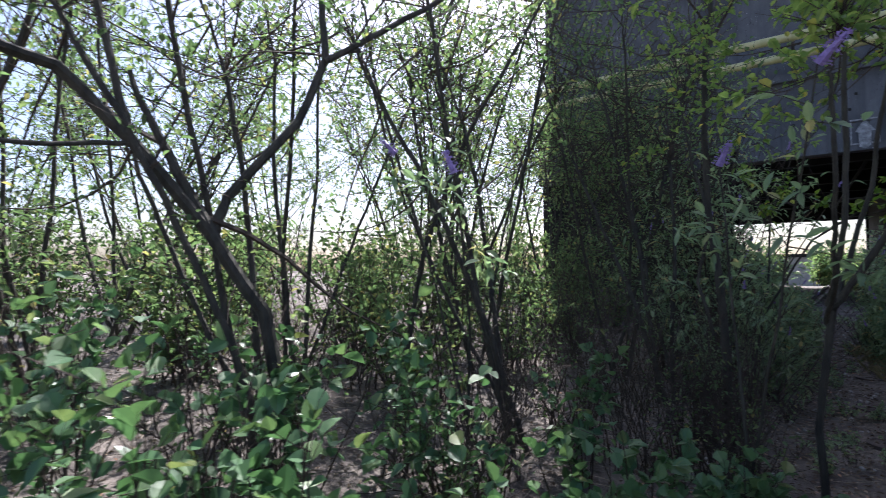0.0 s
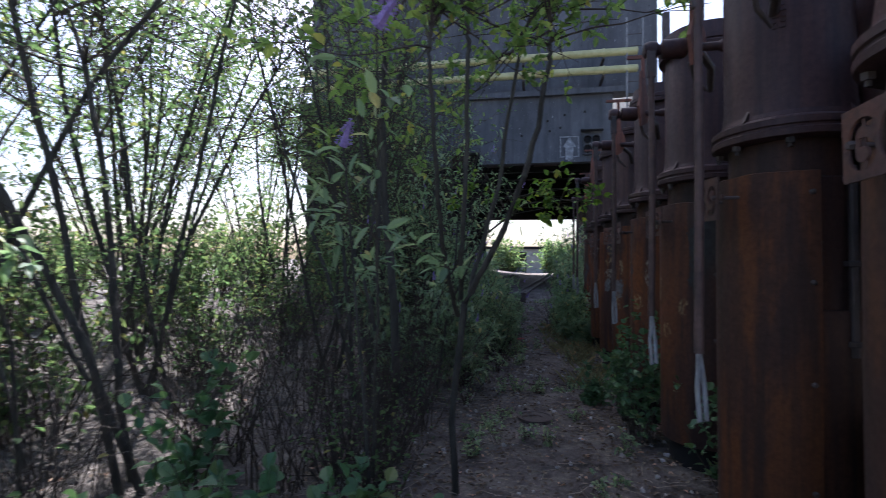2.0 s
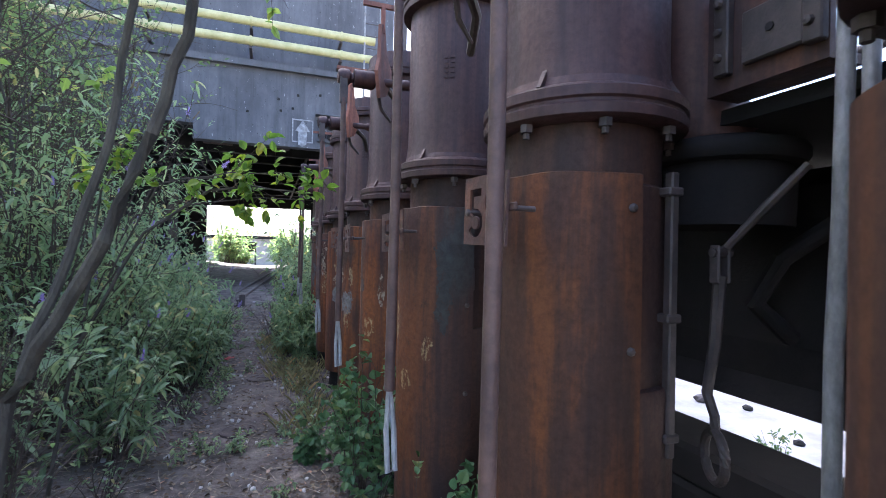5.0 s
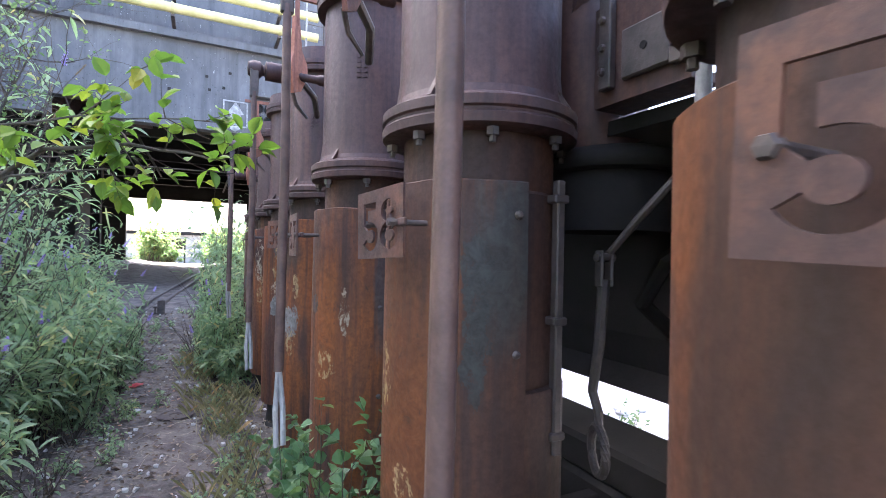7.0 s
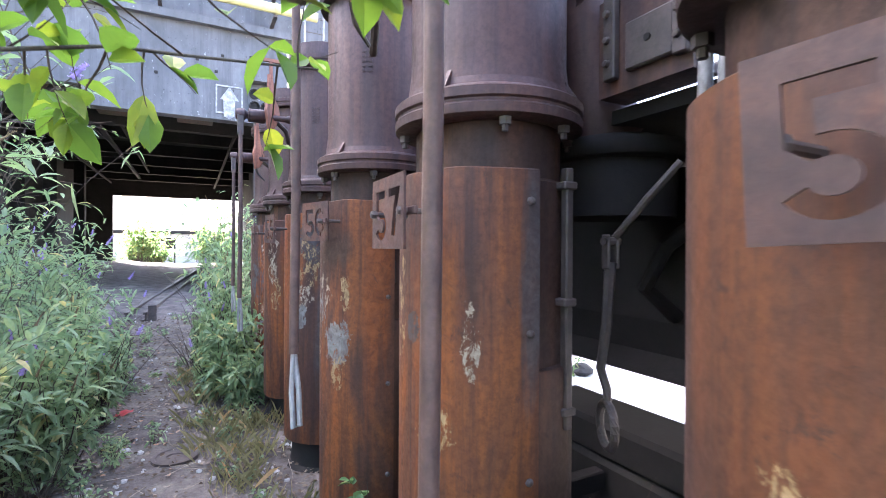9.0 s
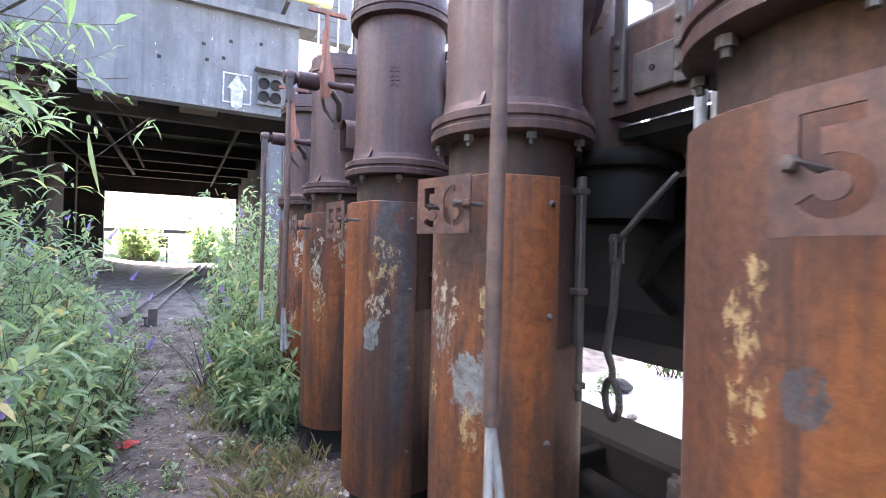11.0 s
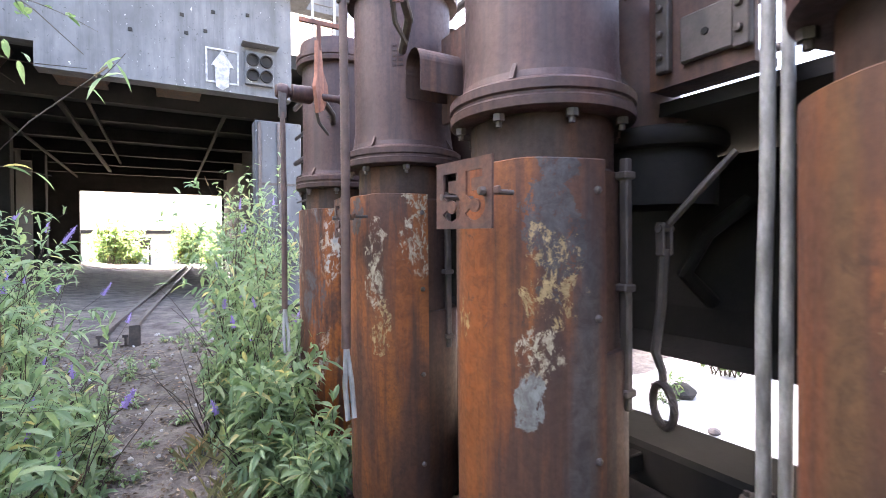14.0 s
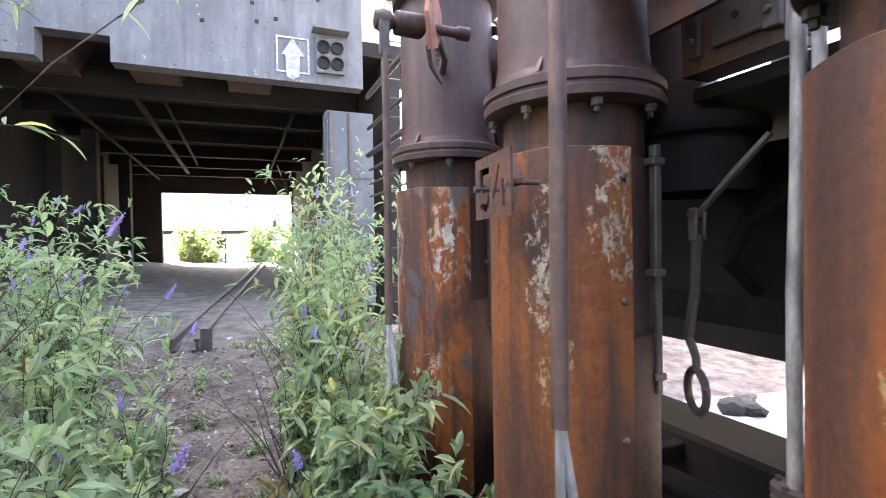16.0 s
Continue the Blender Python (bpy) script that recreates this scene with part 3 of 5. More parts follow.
def digits_plate(text, w, h, t=0.006):
    """A steel plate with the digits cut through it."""
    s = 0.72 * h

    def size(lo):
        return abs(sum(p.x * q.y - p.y * q.x for p, q in zip(lo, lo[1:] + lo[:1]))) / 2

    # the digits stand a little crooked; of a few tilts the first that fills cleanly is taken
    for tilt in (0.6, -0.8, 1.1, -1.3, 1.7, -1.9, 2.3, -2.5, 0.15, -0.3):
        ct, sn = math.cos(radians(tilt)), math.sin(radians(tilt))
        loops = [[Vector((x * w / 2, y * h / 2, 0)) for x, y in ((-1, -1), (1, -1), (1, 1), (-1, 1))]]
        for i, ch in enumerate(text):
            x0 = -0.40 * w + i * 0.42 * w
            for line in digit_strokes(ch):
                flat = [(x0 + p.x * w * 0.63, p.y * s - 0.54 * s) for p in stroke_outline(line, 0.080)]
                loops.append([Vector((x * ct - y * sn, x * sn + y * ct, 0)) for x, y in flat])
        pts = [p for lo in loops for p in lo]
        tris = [q for q in geometry.tessellate_polygon(loops) if len(set(q)) == 3]
        got = sum((pts[b] - pts[a]).cross(pts[c] - pts[a]).length / 2 for a, b, c in tris)
        want = size(loops[0]) - sum(size(lo) for lo in loops[1:])
        if abs(got - want) < 0.004 * want:
            break
    bm = bmesh.new()
    vs = [bm.verts.new(p) for p in pts]
    for tri in tris:
        bm.faces.new([vs[q] for q in tri])
    bmesh.ops.recalc_face_normals(bm, faces=bm.faces[:])
    r = bmesh.ops.extrude_face_region(bm, geom=bm.faces[:])
    bmesh.ops.translate(bm, vec=(0, 0, t), verts=[v for v in r["geom"] if isinstance(v, bmesh.types.BMVert)])
    bmesh.ops.recalc_face_normals(bm, faces=bm.faces[:])
    return bm


def build_pipe():
    th = empty("gas_offtake_pipe", pose(XC, YC, 0) @ GROW)
    bm = bmesh.new()
    lathe(bm, [(0.0, 0.10), (0.285, 0.05), (0.285, 0.205), (0.27, 0.22), (0.225, 0.225), (0.215, 0.29), (0.215, 0.42)], 40)
    part("foot", bm, DARK_IRON, th, smooth=True)
    bm = bmesh.new()
    lathe(bm, [(0.20, 0.40), (0.252, 0.40), (0.256, 0.405), (0.256, 1.285), (0.252, 1.295), (0.232, 1.297), (0.232, 1.80), (RN, 1.81), (RN, 1.985)], 48)
    part("lower_pipe", bm, RUST_LOW, th, smooth=True)
    # heat shield: a bent plate round the front half
    bm = bmesh.new()
    prof = [(0.2625, 0.385), (0.2665, 0.40), (0.2665, 1.0), (0.268, 1.5), (0.2665, 1.822), (0.2605, 1.826), (0.2605, 0.385), (0.2625, 0.385)]
    lathe(bm, prof, 30, 0, 0, 92, 268)
    for i, v in enumerate(bm.verts):
        w = 0.004 * noise.noise(Vector((v.co.x * 4, v.co.y * 4, v.co.z * 2.4)))
        n2 = Vector((v.co.x, v.co.y, 0)).normalized()
        v.co += n2 * w
        if v.co.z > 1.8:
            v.co.z += 0.006 * noise.noise(Vector((v.co.y * 9, 3, 1)))
    part("heat_shield", bm, RUST, th, "bent steel shield with orange rust and flaking pale paint", smooth=True)
    for a in (262, 98):
        for z in (0.62, 1.02, 1.40, 1.74):
            bm = bmesh.new()
            lathe(bm, [(0.011, -0.004), (0.011, 0.004), (0.006, 0.009), (0.0, 0.010)], 8)
            ob = part("rivet", bm, IRON, th)
            ob.matrix_basis = pose(0.2675 * math.cos(radians(a)), 0.2675 * math.sin(radians(a)), z, 0, 90, a)
    # flange pair and upper pipe
    bm = bmesh.new()
    lathe(bm, [(RN - 0.01, 1.955), (0.268, 1.955), (0.281, 1.962), (0.283, 1.985), (0.276, 1.992), (0.276, 1.999), (0.283, 2.004), (0.283, 2.028), (0.272, 2.036), (0.25, 2.045), (0.242, 2.07)], 48)
    part("flange", bm, PURPLE, th, smooth=True)
    for i in range(8):
        a = 22.5 + 45 * i
        bm = bmesh.new()
        lathe(bm, [(0.0, 1.918), (0.009, 1.918), (0.009, 1.934), (0.017, 1.934), (0.017, 1.954)], 6, 0.252 * math.cos(radians(a)), 0.252 * math.sin(radians(a)))
        part("bolt", bm, IRON, th)
        if i % 2 == 0:
            bm = bmesh.new()
            vs = [bm.verts.new(p) for p in ((0.232, -0.006, 2.10), (0.232, 0.006, 2.10), (0.274, -0.006, 2.037), (0.274, 0.006, 2.037), (0.232, -0.006, 2.037), (0.232, 0.006, 2.037))]
            for f in ((0, 2, 3, 1), (0, 4, 2), (1, 3, 5), (0, 1, 5, 4), (2, 4, 5, 3)):
                bm.faces.new([vs[q] for q in f])
            bmesh.ops.rotate(bm, cent=(0, 0, 0), matrix=Matrix.Rotation(radians(a + 10), 3, "Z"), verts=bm.verts[:])
            part("gusset", bm, PURPLE, th)
    bm = bmesh.new()
    lathe(bm, [(0.246, 2.046), (0.240, 2.09), (0.234, 2.14), (0.234, 2.72), (0.232, 2.75)], 48)
    part("upper_pipe", bm, PURPLE, th, smooth=True)
    bm = bmesh.new()
    lathe(bm, [(0.23, 2.745), (0.27, 2.75), (0.273, 2.773), (0.266, 2.778), (0.266, 2.784), (0.273, 2.788), (0.273, 2.815), (0.25, 2.824), (0.245, 2.90), (0.12, 2.93), (0.0, 2.94)], 48)
    part("head", bm, PURPLE, th, smooth=True)
    # cast marks low on the upper pipe
    bm = bmesh.new()
    for i in range(5):
        for j in range(2):
            a = radians(236 + 7 * j)
            p = Vector((0.2345 * math.cos(a), 0.2345 * math.sin(a), 2.40 + 0.022 * i))
            m = Matrix.Translation(p) @ Matrix.Rotation(a, 4, "Z")
            box(bm, -0.003, 0.003, -0.009, 0.009, -0.006, 0.006, m=m)
    part("cast_marks", bm, PURPLE, th)
    # side bend over to the collecting main
    bm = bmesh.new()
    arc = [(0.13, -0.02, 2.50), (0.20, -0.03, 2.50), (0.26, -0.04, 2.48), (0.31, -0.05, 2.42), (0.335, -0.06, 2.32), (0.36, -0.06, 2.10), (0.42, -0.06, 1.98)]
    tube(bm, arc, [0.135, 0.135, 0.132, 0.13, 0.13, 0.13, 0.15], 24)
    part("bend", bm, PURPLE, th, smooth=True)
    bm = bmesh.new()
    lathe(bm, [(0.14, 1.90), (0.225, 1.905), (0.235, 1.92), (0.235, 1.945), (0.225, 1.96), (0.16, 1.98)], 32, 0.465, -0.06)
    lathe(bm, [(0.20, 1.72), (0.205, 1.86), (0.19, 1.90)], 32, 0.465, -0.06)
    part("main_valve", bm, DARK_IRON, th, smooth=True)
    bm = bmesh.new()
    lathe(bm, [(0.152, 0.225), (0.19, 0.225), (0.19, 0.262), (0.152, 0.262)], 28, -0.02, 2.50, axis="x")
    part("bend_flange", bm, PURPLE, th)
    # hinge bar at the back with its brackets
    bar = None
    bm = bmesh.new()
    box(bm, 0.10, 0.125, -0.245, -0.218, 1.12, 1.84, 0.004)
    bar = part("hinge_bar", bm, IRON, th)
    for z in (1.16, 1.46, 1.78):
        bm = bmesh.new()
        box(bm, 0.088, 0.135, -0.25, -0.2, z, z + 0.022, 0.004)
        part("bracket", bm, IRON, bar)
    # strip along the recess
    bm = bmesh.new()
    box(bm, -0.004, 0.004, -0.25, -0.234, 1.46, 1.56, 0.003)
    part("lug", bm, IRON, th)
    # lever with its hand ring
    bm = bmesh.new()
    tube(bm, [(0.33, -0.42, 1.85), (0.30, -0.345, 1.76), (0.275, -0.255, 1.655)], [0.010, 0.012, 0.010], 8)
    lev = part("link_arm", bm, IRON, th)
    bm = bmesh.new()
    for s in (-1, 1):
        box(bm, 0.262 + 0.018 * s - 0.005, 0.262 + 0.018 * s + 0.005, -0.262, -0.232, 1.56, 1.66, 0.004)
    tube(bm, [(0.232, -0.247, 1.64), (0.295, -0.247, 1.64)], 0.012, 8)
    part("clevis", bm, IRON, lev)
    bm = bmesh.new()
    tube(bm, [(0.262, -0.247, 1.58), (0.258, -0.238, 1.40), (0.252, -0.222, 1.27), (0.254, -0.245, 1.215), (0.25, -0.25, 1.185)], [0.017, 0.015, 0.014, 0.013, 0.012], 8)
    part("lever_rod", bm, IRON, lev)
    bm = bmesh.new()
    tube(bm, ring_pts((0.25, -0.25, 1.115), 0.062, 22, (0.45, 0.89, 0), (0, 0, 1)), 0.0125, 8, cap=False)
    part("hand_ring", bm, IRON, lev)
    return th


pipe0 = build_pipe()
tagged(pipe0, "tall rusty gas offtake pipe with bolted flange and bent steel heat shield", "pipe", "gas offtake pipes")
finish = {60: "dark orange-brown rust", 59: "dark orange-brown rust", 58: "rust with a dark greenish tar stain", 57: "orange rust with small pale flakes",
         56: "orange rust with large pale peeling paint patches", 55: "bright orange rust with grey-blue bare patches", 54: "orange rust with pale vertical streaks", 53: "rust, half hidden by shrubs"}
# across, along, height, tilt and turn of each number plate on its pipe
plate_shift = {60: (0.009, 0.023, 0.022, 2, 2), 59: (-0.019, 0.0, 0.0, -2, 2), 58: (-0.001, 0.015, -0.016, 3, 10), 57: (-0.056, -0.057, -0.028, 0, -2),
               56: (0.012, 0.013, 0.0, 0, 16), 55: (-0.048, -0.033, -0.005, -1, 5), 54: (-0.028, -0.014, -0.01, 1, -4), 53: (0.0, 0.0, 0.0, 0, 0)}
pipes = {n: pipe0 if n == 60 else copy_thing(pipe0, pose(XC, YC + (60 - n) * P, GROW.translation.z)) for n in range(60, 52, -1)}
for n, th in pipes.items():
    tagged(th, "tall offtake pipe %d, %s" % (n, finish[n]))
    ox, oy, oz, tilt, yaw = plate_shift[n]
    if n == 53:
        continue
    pl = part("number_plate", digits_plate(str(n), 0.226, 0.172), PLATE, th, "rusty plate with the number %d cut through it" % n)
    for j, dgt in enumerate(str(n)):
        if dgt in "0689":
            bm = bmesh.new()
            box(bm, -0.003 + (-0.043, 0.043)[j], 0.003 + (-0.043, 0.043)[j], -0.066, 0.052, 0.001, 0.005)
            part("stencil_bridge", bm, PLATE, pl)
    pl.matrix_basis = pose(ox + 0.016 - XC, oy - YC, 1.73 + oz) @ Matrix(((0, 0, -1, 0), (-1, 0, 0, 0), (0, 1, 0, 0), (0, 0, 0, 1))) @ pose(0, 0, 0, 0, yaw, tilt)
    for y in (0.088, -0.088):
        bm = bmesh.new()
        tube(bm, [(ox + 0.008 - XC, oy + y - YC, 1.73 + oz), (ox + 0.10 - XC, oy + y - YC, 1.73 + oz)], 0.007, 8)
        lathe(bm, [(0.0, ox + 0.0 - XC), (0.009, ox + 0.001 - XC), (0.011, ox + 0.006 - XC), (0.011, ox + 0.016 - XC)], 6, oy + y - YC, 1.73 + oz, axis="x")
        part("bolt", bm, IRON, th)
    bm = bmesh.new()
    box(bm, ox + 0.024 - XC, ox + 0.032 - XC, oy - 0.135 - YC, oy - 0.07 - YC, 1.72 + oz, 1.74 + oz, 0.003)
    part("plate_strap", bm, PLATE, th)
    shield = [c for c in th.children if c.name.startswith("heat_shield")][0]
    shield.material_slots[0].link = "OBJECT"
    shield.material_slots[0].material = SHIELDS.get(n) or {59: RUST_MID, 60: RUST_DEEP}[n]

# ---- pull rods with counterweights ----
def pull_rod(x, y, z1, zend, hy):
    th = tagged(empty("pull_rod", pose(x, y, 0)), "long rusty pull rod hanging from a counterweight arm", "rod", "pull rods")
    bm = bmesh.new()
    tube(bm, [(0, 0, z1), (0.004, 0.003, (z1 + zend) * 0.55), (-0.002, 0, zend + 0.25)], [0.015, 0.0165, 0.017], 10)
    part("bar", bm, ROD, th, smooth=True)
    bm = bmesh.new()
    tube(bm, [(-0.002, 0, zend + 0.27), (-0.012, -0.012, zend + 0.12), (-0.008, -0.03, zend), (0.012, -0.04, zend + 0.01), (0.012, -0.015, zend + 0.13), (0.0, 0.0, zend + 0.25)], 0.0095, 8)
    part("loop_handle", bm, GALV, th, "bare bright steel loop handle", smooth=True)
    bm = bmesh.new()
    box(bm, -0.022, 0.022, -0.012, 0.012, z1 - 0.03, z1 + 0.12, 0.004)
    part("fork", bm, IRON, th)
    bm = bmesh.new()
    lathe(bm, [(0.0, -0.035), (0.036, -0.03), (0.047, -0.005), (0.045, 0.03), (0.028, 0.045), (0.028, 0.055), (0.05, 0.06), (0.052, 0.17), (0.04, 0.185), (0.022, 0.19), (0.022, 0.34), (0.03, 0.35), (0.03, 0.40)], 20, 0.03, z1 + 0.13, axis="x")
    part("counterweight", bm, PURPLE, th, smooth=True)
    bm = bmesh.new()
    fan = [(-0.02, -0.13), (0.05, -0.10), (0.115, 0.0), (0.105, 0.07), (0.05, 0.13), (0.02, 0.30), (-0.02, 0.30), (-0.03, 0.10), (-0.055, 0.02)]
    vs = [bm.verts.new((0.20, 0.0 + a, z1 + 0.15 + c)) for a, c in fan]
    bm.faces.new(vs)
    r = bmesh.ops.extrude_face_region(bm, geom=bm.faces[:])
    bmesh.ops.translate(bm, vec=(0.022, 0, 0), verts=[v for v in r["geom"] if isinstance(v, bmesh.types.BMVert)])
    bmesh.ops.recalc_face_normals(bm, faces=bm.faces[:])
    bmesh.ops.rotate(bm, cent=(0.21, 0, z1 + 0.15), matrix=Matrix.Rotation(radians(-42), 3, "Z"), verts=bm.verts[:])
    part("rocker_plate", bm, ORANGE, th, "orange primed rocker plate")
    bm = bmesh.new()
    tube(bm, [(0.2, 0.02, z1 + 0.05), (0.23, 0.06, z1 - 0.02), (0.30, 0.10, z1 - 0.08)], [0.012, 0.012, 0.008], 6)
    tube(bm, [(0.25, 0.05, z1 + 0.12), (0.36, hy * 0.5, z1 + 0.08), (0.42, hy, z1 + 0.02)], 0.02, 8)
    part("hook", bm, IRON, th)
    bm = bmesh.new()
    box(bm, 0.10, 0.34, -0.01, 0.01, z1 + 0.55, z1 + 0.575)
    box(bm, 0.205, 0.228, -0.01, 0.01, z1 + 0.40, z1 + 0.55)
    part("cross_bar", bm, ORANGE, th)
    return th


for x, y, z1, ze in ((-0.18, 0.71, 2.44, 0.84), (-0.189, 1.431, 2.44, 0.90), (-0.191, 2.673, 2.46, 0.95), (-0.204, 3.724, 2.46, 0.97), (-0.20, 5.93, 2.46, 0.95), (-0.16, 7.15, 2.34, 0.95)):
    pull_rod(x, y, z1, ze, 0.4)

# small hood on the pipe next to the last
hood = tagged(empty("vent_hood", pose(0.24, 6.22, 2.38)), "open-ended rusty sheet hood beside the offtake pipe", "vent")
bm = bmesh.new()
lathe(bm, [(0.075, -0.02), (0.075, 0.22), (0.07, 0.22), (0.07, -0.02)], 18, 0, 0, a0=-20, a1=200, axis="x")
box(bm, -0.02, 0.22, -0.075, -0.07, -0.13, 0.0)
box(bm, -0.02, 0.22, 0.07, 0.075, -0.13, 0.0)
part("sheet", bm, PLATE, hood)
bm = bmesh.new()
box(bm, 0.2, 0.222, -0.13, 0.12, -0.22, 0.2)
part("back_plate", bm, PLATE, hood)
bm = bmesh.new()
tube(bm, [(0.21, 0, -0.1), (0.30, 0.1, -0.14)], 0.02, 8)
part("arm", bm, IRON, hood)

# ---- behind the pipes: collecting main, channel beam, lower rails ----
Y0, Y1 = -2.4, 9.2
# tar coat and the shade behind the pipes share one near-black colour
main = tagged(empty("collecting_main"), "near-black tarred collecting main trough behind the offtake pipes", "gas main")
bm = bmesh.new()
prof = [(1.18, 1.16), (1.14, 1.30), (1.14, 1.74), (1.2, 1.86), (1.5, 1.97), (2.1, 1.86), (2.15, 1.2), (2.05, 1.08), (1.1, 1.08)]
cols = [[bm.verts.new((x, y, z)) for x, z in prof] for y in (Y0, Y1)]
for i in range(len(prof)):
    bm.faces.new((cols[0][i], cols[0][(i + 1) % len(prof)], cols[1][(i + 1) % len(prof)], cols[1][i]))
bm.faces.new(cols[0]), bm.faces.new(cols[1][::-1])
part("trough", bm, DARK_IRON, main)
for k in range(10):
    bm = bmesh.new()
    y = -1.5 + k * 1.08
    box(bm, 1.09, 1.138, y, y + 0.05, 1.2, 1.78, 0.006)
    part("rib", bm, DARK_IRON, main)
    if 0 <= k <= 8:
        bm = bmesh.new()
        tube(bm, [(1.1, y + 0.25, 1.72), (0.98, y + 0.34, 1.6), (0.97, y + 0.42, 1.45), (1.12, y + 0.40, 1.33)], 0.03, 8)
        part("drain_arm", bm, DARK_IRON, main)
beam = tagged(empty("channel_beam"), "rusty riveted channel beam with small bolted plates", "beam")
for k in range(9):
    ya, yb = YC + k * P - 0.545, YC + k * P - 0.22
    bm = bmesh.new()
    box(bm, 0.62, 0.64, ya, yb, 2.06, 2.36)
    box(bm, 0.641, 0.74, ya, yb, 2.06, 2.085)
    box(bm, 0.641, 0.74, ya, yb, 2.335, 2.36)
    part("web", bm, PLATE, beam)
for k in range(10):
    y = -1.36 + k * 1.08
    bm = bmesh.new()
    box(bm, 0.598, 0.619, y - 0.11, y + 0.05, 2.11, 2.25, 0.005)
    part("pad_plate", bm, IRON, beam)
    bm = bmesh.new()
    lathe(bm, [(0.0, 0.594), (0.011, 0.594), (0.011, 0.598)], 8, y - 0.03, 2.18, axis="x")
    part("hole", bm, DARK_IRON, beam)
    for s in (-0.155, 0.085):
        bm = bmesh.new()
        box(bm, 0.592, 0.619, y + s, y + s + 0.045, 2.10, 2.75, 0.004)
        part("upright", bm, IRON, beam)
        for z in (2.15, 2.22, 2.3):
            bm = bmesh.new()
            lathe(bm, [(0.0, 0.579), (0.01, 0.581), (0.013, 0.591)], 8, y + s + 0.027, z, axis="x")
            part("rivet", bm, IRON, beam)
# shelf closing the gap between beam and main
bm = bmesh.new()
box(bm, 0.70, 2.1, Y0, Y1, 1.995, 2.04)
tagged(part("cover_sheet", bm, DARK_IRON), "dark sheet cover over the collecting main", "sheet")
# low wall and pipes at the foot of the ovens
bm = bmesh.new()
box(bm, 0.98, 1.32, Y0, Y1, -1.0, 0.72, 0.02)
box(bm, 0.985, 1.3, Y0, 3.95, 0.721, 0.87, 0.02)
tagged(part("kerb_wall", bm, NEAR_BLACK), "low near-black concrete wall at the foot of the ovens", "wall", kind="structure")
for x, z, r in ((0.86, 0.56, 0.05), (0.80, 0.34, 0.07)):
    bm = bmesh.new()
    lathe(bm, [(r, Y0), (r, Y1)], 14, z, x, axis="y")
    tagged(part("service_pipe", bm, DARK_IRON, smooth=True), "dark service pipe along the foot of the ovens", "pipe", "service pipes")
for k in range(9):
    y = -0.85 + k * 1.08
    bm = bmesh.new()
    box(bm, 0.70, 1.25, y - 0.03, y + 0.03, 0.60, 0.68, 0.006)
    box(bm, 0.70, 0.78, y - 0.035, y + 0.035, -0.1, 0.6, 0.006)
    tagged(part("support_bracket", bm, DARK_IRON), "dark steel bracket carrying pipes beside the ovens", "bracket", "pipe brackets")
# steam pipes, one pair by each gap
for k in range(1, 8):
    th = tagged(empty("steam_pipe", pose(0.60, YC + k * P - 0.575, 0)), "weathered grey steam riser with bolted foot flange", "pipe", "steam risers")
    bm = bmesh.new()
    tube(bm, [(0, 0, 0.86), (0.0, 0, 1.4), (0.012, -0.004, 1.7), (0.03, 0, 2.3)], 0.0185, 12)
    part("riser", bm, GALV, th, smooth=True)
    bm = bmesh.new()
    tube(bm, [(0.025, -0.04, 0.84), (0.03, -0.044, 1.6), (0.045, -0.04, 2.3)], 0.0165, 12)
    part("return_line", bm, GALV, th, smooth=True)
    bm = bmesh.new()
    lathe(bm, [(0.02, 0.88), (0.055, 0.88), (0.055, 0.86), (0.035, 0.858), (0.035, 0.85), (0.055, 0.848), (0.055, 0.825), (0.0, 0.825)], 18)
    part("foot_flange", bm, IRON, th)
    for a in range(4):
        bm = bmesh.new()
        lathe(bm, [(0.0, 0.893), (0.008, 0.893), (0.008, 0.88)], 6, 0.042 * math.cos(a * 1.571), 0.042 * math.sin(a * 1.571))
        part("bolt", bm, IRON, th)
    bm = bmesh.new()
    box(bm, -0.03, 0.03, -0.03, 0.03, 0.679, 0.826, 0.004)
    part("stub", bm, DARK_IRON, th)

# overhead steelwork seen against the sky
for z, r in ((2.42, 0.02), (2.66, 0.018), (2.92, 0.022), (3.2, 0.05), (3.7, 0.035), (4.3, 0.05)):
    bm = bmesh.new()
    lathe(bm, [(r, Y0), (r, TY - 0.5)], 12, z, 1.60 - r, axis="y")
    tagged(part("overhead_pipe", bm, IRON, smooth=True), "thin dark pipe running above the ovens", "pipe", "overhead pipes")
for k in range(7):
    y = -1.0 + k * 1.9
    bm = bmesh.new()
    box(bm, 1.6, 1.72, y, y + 0.12, 2.0, 6.2)
    tube(bm, [(1.66, y + 0.06, 3.0), (1.66, y + 1.8, 4.4)], 0.03, 6)
    tagged(part("steel_column", bm, IRON), "rusty steel column above the collecting main", "column", "steel columns")

